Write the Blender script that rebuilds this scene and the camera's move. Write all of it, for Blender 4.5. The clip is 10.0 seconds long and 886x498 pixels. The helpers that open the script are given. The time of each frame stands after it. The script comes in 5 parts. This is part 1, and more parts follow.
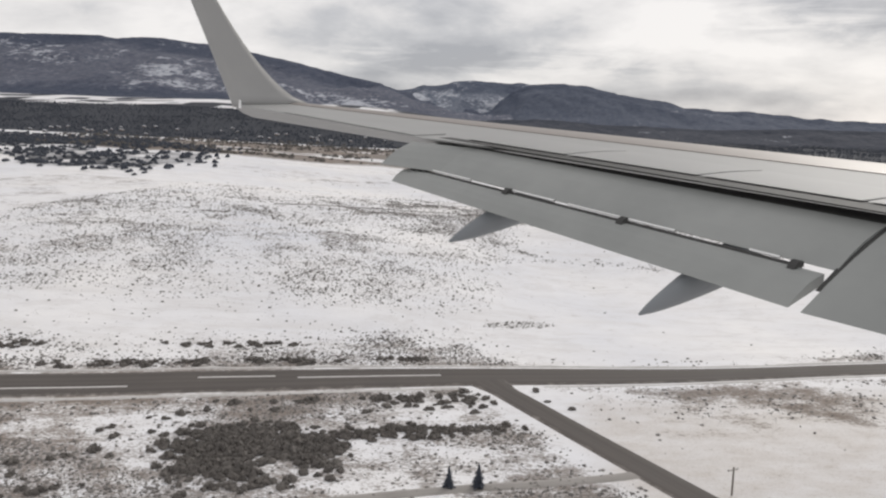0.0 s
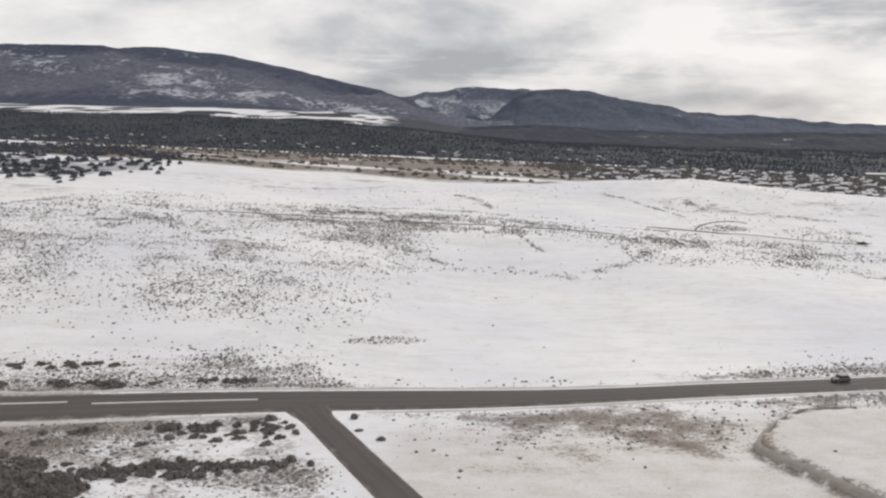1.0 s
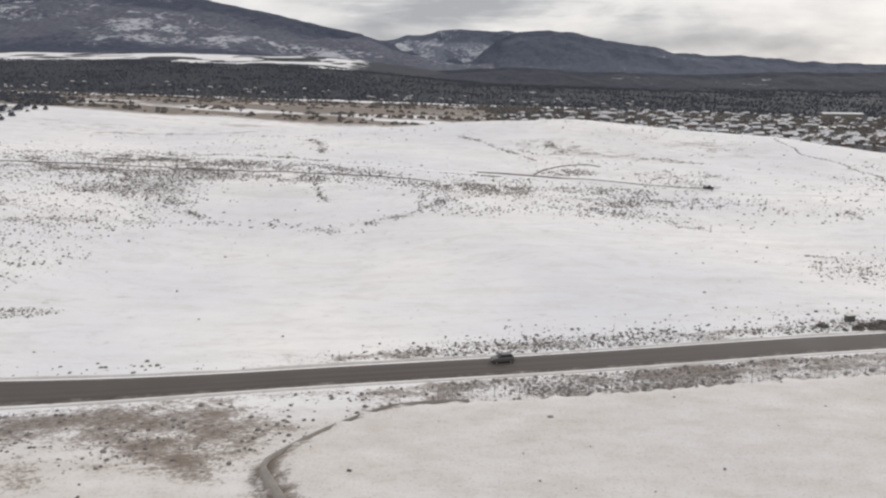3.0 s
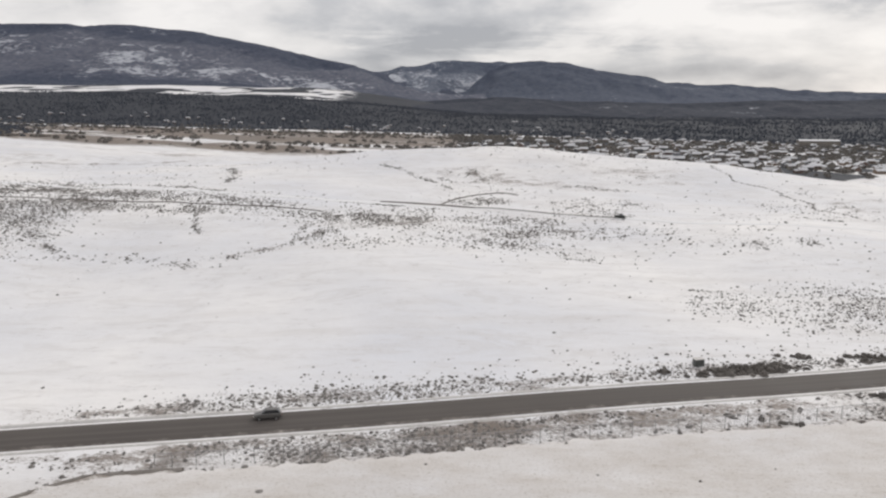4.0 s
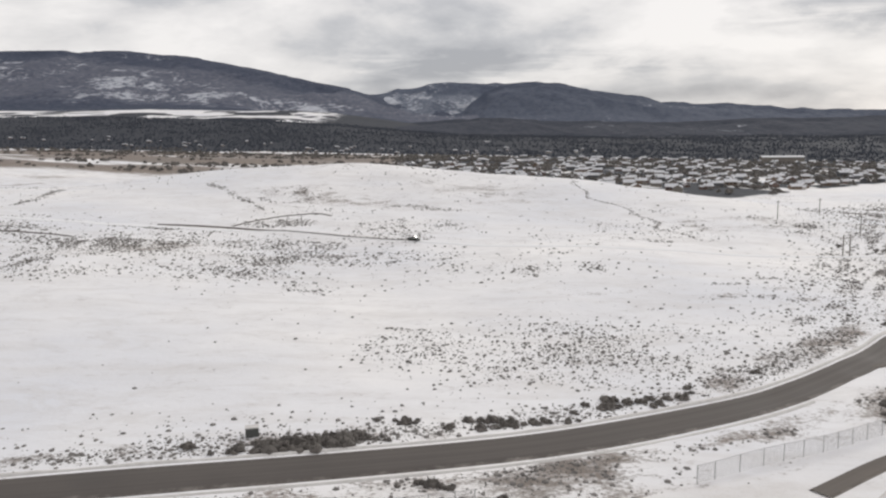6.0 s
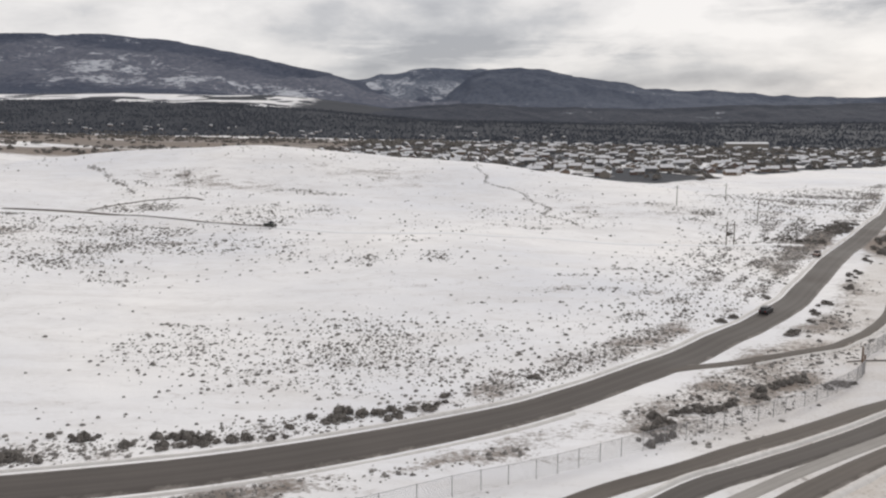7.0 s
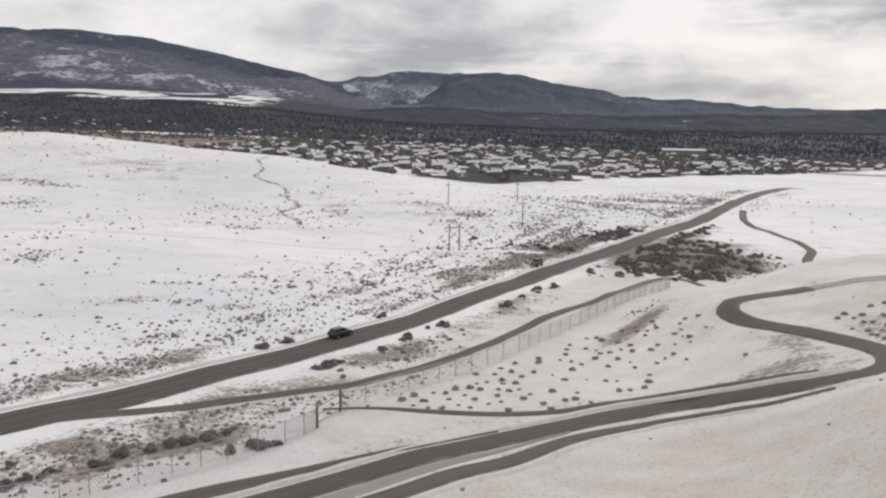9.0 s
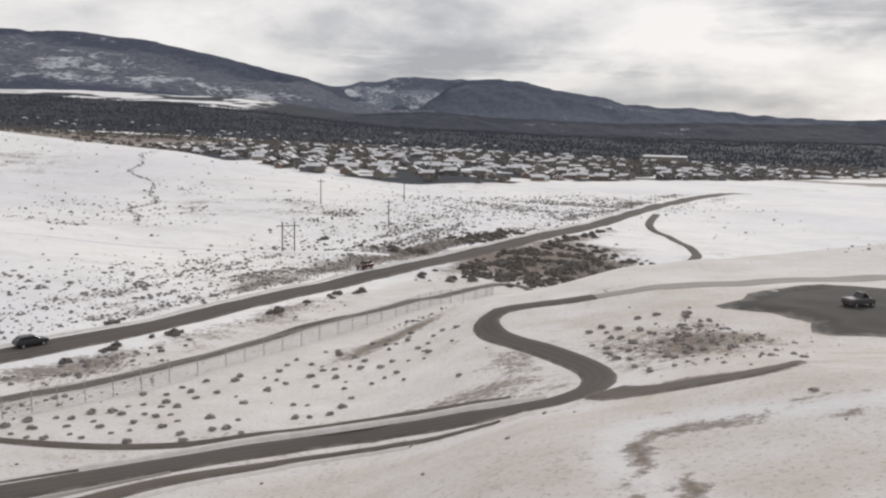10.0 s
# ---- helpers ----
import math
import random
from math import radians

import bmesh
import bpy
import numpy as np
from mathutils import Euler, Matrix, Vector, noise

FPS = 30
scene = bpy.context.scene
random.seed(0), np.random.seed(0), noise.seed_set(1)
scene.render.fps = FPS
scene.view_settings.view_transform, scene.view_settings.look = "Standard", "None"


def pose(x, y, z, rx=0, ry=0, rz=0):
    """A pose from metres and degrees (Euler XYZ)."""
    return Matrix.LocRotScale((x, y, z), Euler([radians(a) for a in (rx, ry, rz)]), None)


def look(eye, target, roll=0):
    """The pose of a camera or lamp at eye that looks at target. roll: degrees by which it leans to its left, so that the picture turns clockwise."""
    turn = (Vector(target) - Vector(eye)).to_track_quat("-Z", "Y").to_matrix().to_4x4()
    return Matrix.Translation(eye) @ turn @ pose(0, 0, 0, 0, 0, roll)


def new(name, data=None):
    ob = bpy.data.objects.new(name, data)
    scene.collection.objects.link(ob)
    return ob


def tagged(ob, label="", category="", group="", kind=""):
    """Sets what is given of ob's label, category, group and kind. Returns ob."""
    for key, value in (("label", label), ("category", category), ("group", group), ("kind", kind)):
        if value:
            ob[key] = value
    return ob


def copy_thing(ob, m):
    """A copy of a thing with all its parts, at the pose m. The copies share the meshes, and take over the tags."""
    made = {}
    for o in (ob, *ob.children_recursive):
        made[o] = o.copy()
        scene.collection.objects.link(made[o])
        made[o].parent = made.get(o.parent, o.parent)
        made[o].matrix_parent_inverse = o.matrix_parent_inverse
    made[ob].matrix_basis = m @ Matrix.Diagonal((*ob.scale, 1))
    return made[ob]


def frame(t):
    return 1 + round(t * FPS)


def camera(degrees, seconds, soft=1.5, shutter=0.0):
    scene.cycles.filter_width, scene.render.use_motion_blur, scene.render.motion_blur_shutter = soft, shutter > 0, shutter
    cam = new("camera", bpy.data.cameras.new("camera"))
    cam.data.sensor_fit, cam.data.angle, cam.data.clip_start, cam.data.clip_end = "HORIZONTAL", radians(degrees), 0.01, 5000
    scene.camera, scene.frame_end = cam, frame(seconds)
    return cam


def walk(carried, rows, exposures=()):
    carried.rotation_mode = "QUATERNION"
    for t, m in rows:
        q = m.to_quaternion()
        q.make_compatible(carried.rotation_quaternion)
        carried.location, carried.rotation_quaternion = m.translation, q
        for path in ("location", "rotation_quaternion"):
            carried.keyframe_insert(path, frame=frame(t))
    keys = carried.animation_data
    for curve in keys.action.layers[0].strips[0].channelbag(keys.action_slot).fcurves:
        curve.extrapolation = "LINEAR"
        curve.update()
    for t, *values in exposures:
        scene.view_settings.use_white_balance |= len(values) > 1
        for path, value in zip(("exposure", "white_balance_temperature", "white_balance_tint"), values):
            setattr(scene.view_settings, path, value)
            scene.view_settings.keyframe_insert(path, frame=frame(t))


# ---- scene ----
cam = camera(58.1, 10.0, soft=2.3)
METRES, EYE, TILT, LEAN, TURN = 375.0, 48.5, -8.5, -1.5, 0.0
ROWS = [
    (0.0, 0.0, 0.0, 0.0, 0.0, 0.0, 0.0),
    (0.5, 0.0447, 0.0216, 0.0003, 0.41, 0.9, 0.39),
    (1.0, 0.0894, 0.0431, 0.0007, 0.68, 0.48, 0.46),
    (1.5, 0.1345, 0.0627, 0.001, 1.16, -0.85, 0.7),
    (2.0, 0.179, 0.0853, 0.0016, 0.88, -2.67, 0.83),
    (2.5, 0.2238, 0.1063, 0.0015, 0.55, -3.8, 0.97),
    (4.0, 0.358, 0.1698, 0.0001, 0.46, -1.21, 1.44),
    (4.5, 0.4027, 0.1909, -0.0003, 1.22, -0.29, 2.18),
    (5.0, 0.4473, 0.2123, -0.0008, 1.55, 0.5, 2.49),
    (6.5, 0.5842, 0.2755, -0.0041, 0.83, 0.15, 1.66),
    (7.0, 0.6295, 0.297, -0.0054, 0.37, -0.59, 1.8),
    (7.5, 0.675, 0.3179, -0.0068, 0.15, -0.57, 1.78),
    (8.0, 0.7208, 0.3384, -0.0081, -0.3, -0.38, 1.7),
    (8.5, 0.7664, 0.3598, -0.0097, -0.63, -0.32, 1.37),
    (9.0, 0.8127, 0.3799, -0.0112, -0.5, -0.26, 0.75),
    (9.5, 0.8591, 0.4014, -0.0131, -0.3, 0.03, 0.18),
    (10.0, 0.9053, 0.4235, -0.0149, -0.02, 0.22, 0.02),
]
walk(cam, [(t, pose(0, 0, EYE, TILT, LEAN, TURN) @ pose(METRES * x, METRES * y, METRES * z, 90 + pitch, roll, yaw)) for t, x, y, z, yaw, pitch, roll in ROWS])


# ---------------------------------------------------------------- light
world = bpy.data.worlds.new("overcast_sky")
scene.world = world
world.use_nodes = True


def node(tree, kind, **values):
    n = tree.nodes.new(kind)
    for key, value in values.items():
        if key in n.inputs:
            n.inputs[key].default_value = value
    return n


def math_node(tree, op, a, b=None, clamp=False):
    n = tree.nodes.new("ShaderNodeMath")
    n.operation, n.use_clamp = op, clamp
    for slot, v in ((0, a), (1, b)):
        if v is None:
            continue
        if isinstance(v, (int, float)):
            n.inputs[slot].default_value = v
        else:
            tree.links.new(v, n.inputs[slot])
    return n.outputs[0]


def ramp(tree, fac, stops):
    n = tree.nodes.new("ShaderNodeValToRGB")
    while len(n.color_ramp.elements) < len(stops):
        n.color_ramp.elements.new(0.5)
    for e, (p, c) in zip(n.color_ramp.elements, stops):
        e.position = p
        e.color = (*c, 1.0) if isinstance(c, tuple) else (c, c, c, 1.0)
    tree.links.new(fac, n.inputs[0])
    return n.outputs[0]


def mixed(tree, fac, a, b):
    n = tree.nodes.new("ShaderNodeMix")
    n.data_type = "RGBA"
    for slot, v in ((0, fac), (6, a), (7, b)):
        if isinstance(v, tuple):
            n.inputs[slot].default_value = (*v, 1.0)
        elif isinstance(v, (int, float)):
            n.inputs[slot].default_value = v
        else:
            tree.links.new(v, n.inputs[slot])
    return n.outputs[2]


def noise_node(tree, vector, scale, detail=4.0, rough=0.55, distort=0.0):
    n = tree.nodes.new("ShaderNodeTexNoise")
    n.inputs["Scale"].default_value, n.inputs["Detail"].default_value = scale, detail
    n.inputs["Roughness"].default_value, n.inputs["Distortion"].default_value = rough, distort
    if vector is not None:
        tree.links.new(vector, n.inputs["Vector"])
    return n.outputs[0]


def scaled(tree, vector, sx, sy, sz, ox=0.0, oy=0.0, oz=0.0):
    n = tree.nodes.new("ShaderNodeMapping")
    n.inputs["Scale"].default_value, n.inputs["Location"].default_value = (sx, sy, sz), (ox, oy, oz)
    tree.links.new(vector, n.inputs["Vector"])
    return n.outputs[0]


def build_world():
    t = world.node_tree
    t.nodes.clear()
    out = t.nodes.new("ShaderNodeOutputWorld")
    bg = t.nodes.new("ShaderNodeBackground")
    t.links.new(bg.outputs[0], out.inputs[0])
    sky = t.nodes.new("ShaderNodeTexSky")
    sky.sky_type, sky.sun_disc = "NISHITA", False
    sky.sun_elevation, sky.sun_rotation = radians(32), radians(35)
    blue = t.nodes.new("ShaderNodeVectorMath")
    blue.operation = "SCALE"
    blue.inputs["Scale"].default_value = 0.1
    t.links.new(sky.outputs[0], blue.inputs[0])
    co = t.nodes.new("ShaderNodeTexCoord").outputs["Generated"]
    # an even layer of cloud with soft heaped banks, flattened towards the horizon
    xyz = t.nodes.new("ShaderNodeSeparateXYZ")
    t.links.new(co, xyz.inputs[0])
    broad = noise_node(t, scaled(t, co, 1, 1, 3.0, CLOUD_X, CLOUD_Y, CLOUD_Z), 3.6, 6.0, 0.5, 0.3)
    fine = noise_node(t, scaled(t, co, 1, 1, 2.2, 3.1, 1.7), 13.0, 6.0, 0.6, 0.2)
    tone = math_node(t, "ADD", math_node(t, "MULTIPLY", broad, 0.78), math_node(t, "MULTIPLY", fine, 0.22))
    low = ramp(t, xyz.outputs[2], [(0.05, 0.05), (0.11, 0.035), (0.17, 0.0)])
    tone = math_node(t, "SUBTRACT", tone, low)
    # a long grey bank over the ridges and a darker sheet above the valley
    ragged = noise_node(t, scaled(t, co, 1, 1, 7.0, 7.3, 2.1), 8.0, 8.0, 0.62, 0.6)
    across = math_node(t, "ADD", math_node(t, "MULTIPLY", xyz.outputs[0], 0.5), 0.5)
    shape = ramp(t, ragged, [(0.36, 0.0), (0.58, 1.0)])
    first = math_node(t, "MULTIPLY", ramp(t, across, [(0.41, 0.0), (0.45, 1.0), (0.60, 1.0), (0.66, 0.0)]), ramp(t, xyz.outputs[2], [(0.060, 0.0), (0.078, 1.0), (0.094, 0.8), (0.108, 0.0)]))
    second = math_node(t, "MULTIPLY", ramp(t, across, [(0.62, 0.0), (0.68, 1.0), (0.75, 1.0)]), ramp(t, xyz.outputs[2], [(0.095, 0.0), (0.12, 1.0), (0.16, 0.8)]))
    heavy = math_node(t, "MULTIPLY", math_node(t, "ADD", first, second), shape)
    tone = math_node(t, "SUBTRACT", tone, math_node(t, "MULTIPLY", heavy, 0.11))
    cloud = ramp(t, tone, [(0.33, (0.42, 0.425, 0.455)), (0.42, (0.60, 0.597, 0.615)), (0.48, (0.78, 0.76, 0.758)), (0.58, (0.95, 0.92, 0.905))])
    t.links.new(mixed(t, 0.94, blue.outputs[0], cloud), bg.inputs[0])
    bg.inputs[1].default_value = 0.97


CLOUD_X, CLOUD_Y, CLOUD_Z = 4.34, 19.31, 2.617
build_world()
sun = new("sun", bpy.data.lights.new("sun", "SUN"))
sun.data.energy, sun.data.angle, sun.data.color = 1.2, radians(14), (1.0, 0.96, 0.9)
sun.matrix_world = look((0, 0, 900), (-440, -640, 420))

# ---------------------------------------------------------------- terrain form


def step(a, b, v):
    u = np.clip((np.asarray(v, float) - a) / (b - a), 0, 1)
    return u * u * (3 - 2 * u)


def lattice(ix, iy, seed):
    k = (ix.astype(np.int64) * 374761393 + iy.astype(np.int64) * 668265263 + seed * 974634541) & 0xFFFFFFFF
    k = ((k ^ (k >> 13)) * 1274126177) & 0xFFFFFFFF
    return ((k ^ (k >> 16)) & 0xFFFF) / 65535.0


def value_noise(x, y, size, seed=1, octaves=3):
    x, y = np.asarray(x, float) / size, np.asarray(y, float) / size
    total, amp, norm = 0.0, 1.0, 0.0
    for o in range(octaves):
        fx, fy = np.floor(x), np.floor(y)
        u, v = x - fx, y - fy
        u, v = u * u * (3 - 2 * u), v * v * (3 - 2 * v)
        a, b = lattice(fx, fy, seed + o), lattice(fx + 1, fy, seed + o)
        c, d = lattice(fx, fy + 1, seed + o), lattice(fx + 1, fy + 1, seed + o)
        total = total + amp * ((a * (1 - u) + b * u) * (1 - v) + (c * (1 - u) + d * u) * v)
        norm += amp
        x, y, amp = x * 2.03 + 17.1, y * 2.03 + 5.7, amp * 0.5
    return total / norm


# low swells of the sagebrush hill: x, y, spread, height
MOUNDS = [(-200, 150, 45, -2.8), (-160, 250, 70, 9.1), (-80, 250, 40, 4.7), (-75, 320, 50, 5.5), (-15, 225, 28, 5.1), (-10, 310, 45, 0.6), (50, 250, 32, -2.4), (60, 330, 50, 6.4), (125, 255, 35, 3.1), (150, 370, 50, 0.9), (180, 290, 35, -1.7), (230, 300, 35, 3.9), (260, 370, 50, -2.2), (320, 380, 45, 0.7), (400, 330, 60, -2.4), (-30, 400, 70, -3.2), (60, 420, 70, -4.1), (-250, 600, 150, 7.1), (100, 437, 38, 10.6), (150, 440, 30, 6.0), (195, 430, 36, 9.6), (238, 426, 24, 2.6), (272, 413, 20, 1.6), (255, 405, 30, 5.5), (305, 388, 22, 4.4), (30, 440, 45, 3.0)]

ROAD = [(-420, 88), (-200, 118), (-80, 134.2), (-40, 141.4), (3, 148.6), (48, 154.1), (85, 161), (124, 168), (163, 176.5), (190, 181.8), (213, 187.5), (233, 196), (248, 204), (260.6, 213.3), (269.5, 220.8), (279.5, 231), (290.3, 241.9), (300.3, 253.8), (308.2, 265.6), (315.2, 275.9), (324.3, 290.4), (337, 308.5), (351, 327), (371, 355), (390, 382), (430, 450), (480, 520)]


def spline(points, spacing=2.0):
    """Evenly spaced points on a Catmull-Rom curve."""
    p = np.array([points[0]] + list(points) + [points[-1]], float)
    out = []
    for i in range(1, len(p) - 2):
        n = max(2, int(np.linalg.norm(p[i + 1] - p[i]) / spacing))
        t = np.linspace(0, 1, n, endpoint=False)[:, None]
        a, b, c, d = p[i - 1], p[i], p[i + 1], p[i + 2]
        out.append(0.5 * (2 * b + (c - a) * t + (2 * a - 5 * b + 4 * c - d) * t**2 + (3 * b - a - 3 * c + d) * t**3))
    return np.vstack(out + [p[-1:]])


ROAD_LINE = spline(ROAD, 2.0)


def from_line(x, y, line):
    """Signed distance (left of the line's run: plus) and nearest index."""
    x, y = np.asarray(x, float).ravel(), np.asarray(y, float).ravel()
    dist, idx = np.full(x.shape, 1e9), np.zeros(x.shape, int)
    for i in range(len(line)):
        d = (x - line[i, 0]) ** 2 + (y - line[i, 1]) ** 2
        m = d < dist
        dist[m], idx[m] = d[m], i
    tan = np.gradient(line, axis=0)[idx]
    side = np.sign(tan[:, 0] * (y - line[idx, 1]) - tan[:, 1] * (x - line[idx, 0]))
    return np.sqrt(dist) * side, idx


# brow of the levelled airfield bank
BANK_LINE = spline([(98, 100), (89, 114.5), (82, 127), (80.6, 130.5), (81.8, 133.5), (86, 139.5), (92, 145.6), (97, 147.9), (118, 151), (153, 158), (204, 167), (240, 180)], 3.0)


def bank(x, y):
    """Distance inside the levelled bank's brow."""
    out = np.full(x.shape, -50.0)
    near = (x > 60) & (x < 262) & (y > 85) & (y < 195)
    if near.any():
        d, i = from_line(x[near], y[near], BANK_LINE)
        out[near] = -d
    return out


def ground_z(x, y):
    x, y = np.asarray(x, float), np.asarray(y, float)
    z = 1.6 * step(-1.8, 2.2, bank(x, y)) * step(245, 200, x) * step(88, 104, y)
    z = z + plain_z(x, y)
    return z


def plain_z(x, y):
    z = 1.0 + (16.0 - 0.025 * np.clip(x, -700, 700)) * step(190, 420, y)
    for cx, cy, s, a in MOUNDS:
        z = z + a * np.exp(-((x - cx) ** 2 + (y - cy) ** 2) / (2 * s * s))
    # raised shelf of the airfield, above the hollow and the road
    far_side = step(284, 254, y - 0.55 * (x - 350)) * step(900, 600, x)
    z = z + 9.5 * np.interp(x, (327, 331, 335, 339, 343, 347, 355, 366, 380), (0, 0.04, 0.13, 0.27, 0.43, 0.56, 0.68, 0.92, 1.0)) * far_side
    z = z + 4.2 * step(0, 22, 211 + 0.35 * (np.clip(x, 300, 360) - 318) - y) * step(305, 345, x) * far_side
    bench = 70 - 26 * step(-300, 300, x) + 10 * (value_noise(x, y, 260, 7) - 0.5)
    top = 1900 + 160 * (value_noise(x, y * 0, 330, 9) - 0.5)
    z = z + (bench - 18) * step(1180, top, y)
    z = z + 26 * step(2000, 2600, y) * step(-300, 300, -x + 0) + 14 * step(1950, 2600, y)
    z = z + ((value_noise(x, y, 44, 3) - 0.5) * 2.4 + (value_noise(x, y * 1.6, 11, 4, 2) - 0.5) * 0.5) * step(185, 230, y)
    return z


def height(x, y):
    return float(ground_z(np.array([x]), np.array([y]))[0])


# ---------------------------------------------------------------- materials


def material(name, rough=0.9):
    m = bpy.data.materials.new(name)
    m.use_nodes = True
    return m, m.node_tree, m.node_tree.nodes["Principled BSDF"]


def bumped(t, bsdf, fac, strength, distance):
    b = t.nodes.new("ShaderNodeBump")
    b.inputs["Strength"].default_value, b.inputs["Distance"].default_value = strength, distance
    t.links.new(fac, b.inputs["Height"])
    t.links.new(b.outputs[0], bsdf.inputs["Normal"])


def attribute(t, name):
    n = t.nodes.new("ShaderNodeAttribute")
    n.attribute_name = name
    return n.outputs["Fac"]


def position(t):
    return t.nodes.new("ShaderNodeNewGeometry").outputs["Position"]


def island_random(t):
    return t.nodes.new("ShaderNodeNewGeometry").outputs["Random Per Island"]


def object_random(t):
    return t.nodes.new("ShaderNodeObjectInfo").outputs["Random"]


def ground_material():
    m, t, b = material("snowy_ground")
    p = position(t)
    dirt, wood = attribute(t, "bare"), attribute(t, "wooded")
    fine = noise_node(t, scaled(t, p, 1, 1.35, 1), 1.5, 6, 0.72)
    mid = noise_node(t, scaled(t, p, 1, 1.6, 1), 0.16, 4, 0.6)
    big = noise_node(t, p, 0.018, 3, 0.5)
    snow = mixed(t, ramp(t, big, [(0.3, 0.0), (0.7, 1.0)]), (0.735, 0.745, 0.785), (0.89, 0.875, 0.865))
    wind = noise_node(t, scaled(t, p, 0.12, 0.8, 0.3), 0.16, 5, 0.6, 0.3)
    snow = mixed(t, ramp(t, wind, [(0.52, 0.0), (0.72, 0.45)]), snow, (0.66, 0.635, 0.615))
    snow = mixed(t, ramp(t, mid, [(0.35, 0.0), (0.75, 0.35)]), snow, (0.70, 0.69, 0.70))
    drift = noise_node(t, scaled(t, p, 0.5, 1.3, 1), 0.07, 7, 0.62, 1.4)
    snow = mixed(t, ramp(t, drift, [(0.52, 0.0), (0.60, 0.28), (0.66, 0.0)]), snow, (0.60, 0.575, 0.555))
    crust = noise_node(t, scaled(t, p, 0.8, 1.5, 1), 0.55, 6, 0.7, 0.4)
    snow = mixed(t, math_node(t, "MULTIPLY", ramp(t, crust, [(0.54, 0.0), (0.70, 0.55)]), ramp(t, mid, [(0.42, 0.0), (0.62, 1.0)])), snow, (0.47, 0.44, 0.415))
    grass = mixed(t, noise_node(t, p, 0.7, 5, 0.7), (0.115, 0.098, 0.084), (0.255, 0.215, 0.185))
    grass = mixed(t, ramp(t, noise_node(t, p, 0.02, 3), [(0.4, 0.0), (0.6, 0.5)]), grass, (0.20, 0.15, 0.115))
    spots = math_node(t, "ADD", math_node(t, "MULTIPLY", fine, 0.6), math_node(t, "MULTIPLY", mid, 0.4))
    # Besides grass, this darkens near snow in place of the cabin window's dimming.
    thin = math_node(t, "MULTIPLY", attribute(t, "stubble_and_dim"), ramp(t, mid, [(0.3, 0.40), (0.7, 0.8)]))
    snow = mixed(t, thin, snow, (0.50, 0.445, 0.385))
    blades = math_node(t, "MULTIPLY", attribute(t, "stubble_and_dim"), ramp(t, noise_node(t, scaled(t, p, 1, 1.5, 1), 2.6, 3, 0.7), [(0.55, 0.0), (0.70, 0.75)]))
    snow = mixed(t, blades, snow, (0.30, 0.26, 0.21))
    speck = math_node(t, "MULTIPLY", math_node(t, "SUBTRACT", spots, 0.5), 2.1)
    cover = ramp(t, math_node(t, "ADD", dirt, speck), [(0.36, 0.0), (0.50, 0.65), (0.72, 0.95)])
    ground = mixed(t, cover, snow, grass)
    # Shade between far trees put into the floor colour, as dim as their sides.
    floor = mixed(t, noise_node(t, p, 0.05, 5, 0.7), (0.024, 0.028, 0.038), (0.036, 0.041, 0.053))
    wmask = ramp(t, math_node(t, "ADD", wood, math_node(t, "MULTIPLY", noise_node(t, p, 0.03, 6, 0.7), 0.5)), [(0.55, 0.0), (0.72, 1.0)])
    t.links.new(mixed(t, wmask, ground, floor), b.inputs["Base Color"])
    b.inputs["Roughness"].default_value = 0.85
    b.inputs["Specular IOR Level"].default_value = 0.25
    bumped(t, b, math_node(t, "ADD", math_node(t, "MULTIPLY", fine, 0.35), mid), 0.6, 0.35)
    return m


def mountain_material(name, low, high, brush, snow_from):
    """Dark woods above, brushy slopes with snow clearings below them, tinted blue for distance haze."""
    m, t, b = material(name)
    p = position(t)
    n1 = noise_node(t, scaled(t, p, 1, 0.5, 2.2), 0.0075, 8, 0.66, 1.2)
    n2 = noise_node(t, scaled(t, p, 1, 0.7, 2.4), 0.045, 6, 0.72, 0.4)
    n3 = noise_node(t, scaled(t, p, 1, 0.4, 1.6), 0.0022, 4, 0.55, 0.6)
    slope = attribute(t, "open_slope")
    wood = mixed(t, ramp(t, n2, [(0.35, 0.0), (0.65, 1.0)]), low, high)
    scrub = mixed(t, ramp(t, n2, [(0.38, 0.0), (0.62, 1.0)]), high, brush)
    opened = ramp(t, math_node(t, "ADD", slope, math_node(t, "MULTIPLY", math_node(t, "SUBTRACT", n1, 0.5), 1.6)), [(0.25, 0.0), (0.60, 1.0)])
    wood = mixed(t, opened, wood, scrub)
    f = math_node(t, "ADD", math_node(t, "MULTIPLY", n1, 0.55), math_node(t, "MULTIPLY", n2, 0.45))
    f = math_node(t, "ADD", f, math_node(t, "MULTIPLY", math_node(t, "SUBTRACT", n3, 0.5), 0.55))
    mask = ramp(t, math_node(t, "ADD", f, math_node(t, "MULTIPLY", slope, 0.13)), [(snow_from + 0.015, 0.0), (snow_from + 0.05, 0.55), (snow_from + 0.10, 0.92)])
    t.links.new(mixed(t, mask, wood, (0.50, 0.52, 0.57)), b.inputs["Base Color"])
    b.inputs["Roughness"].default_value = 0.95
    b.inputs["Specular IOR Level"].default_value = 0.1
    bumped(t, b, f, 0.6, 25)
    return m


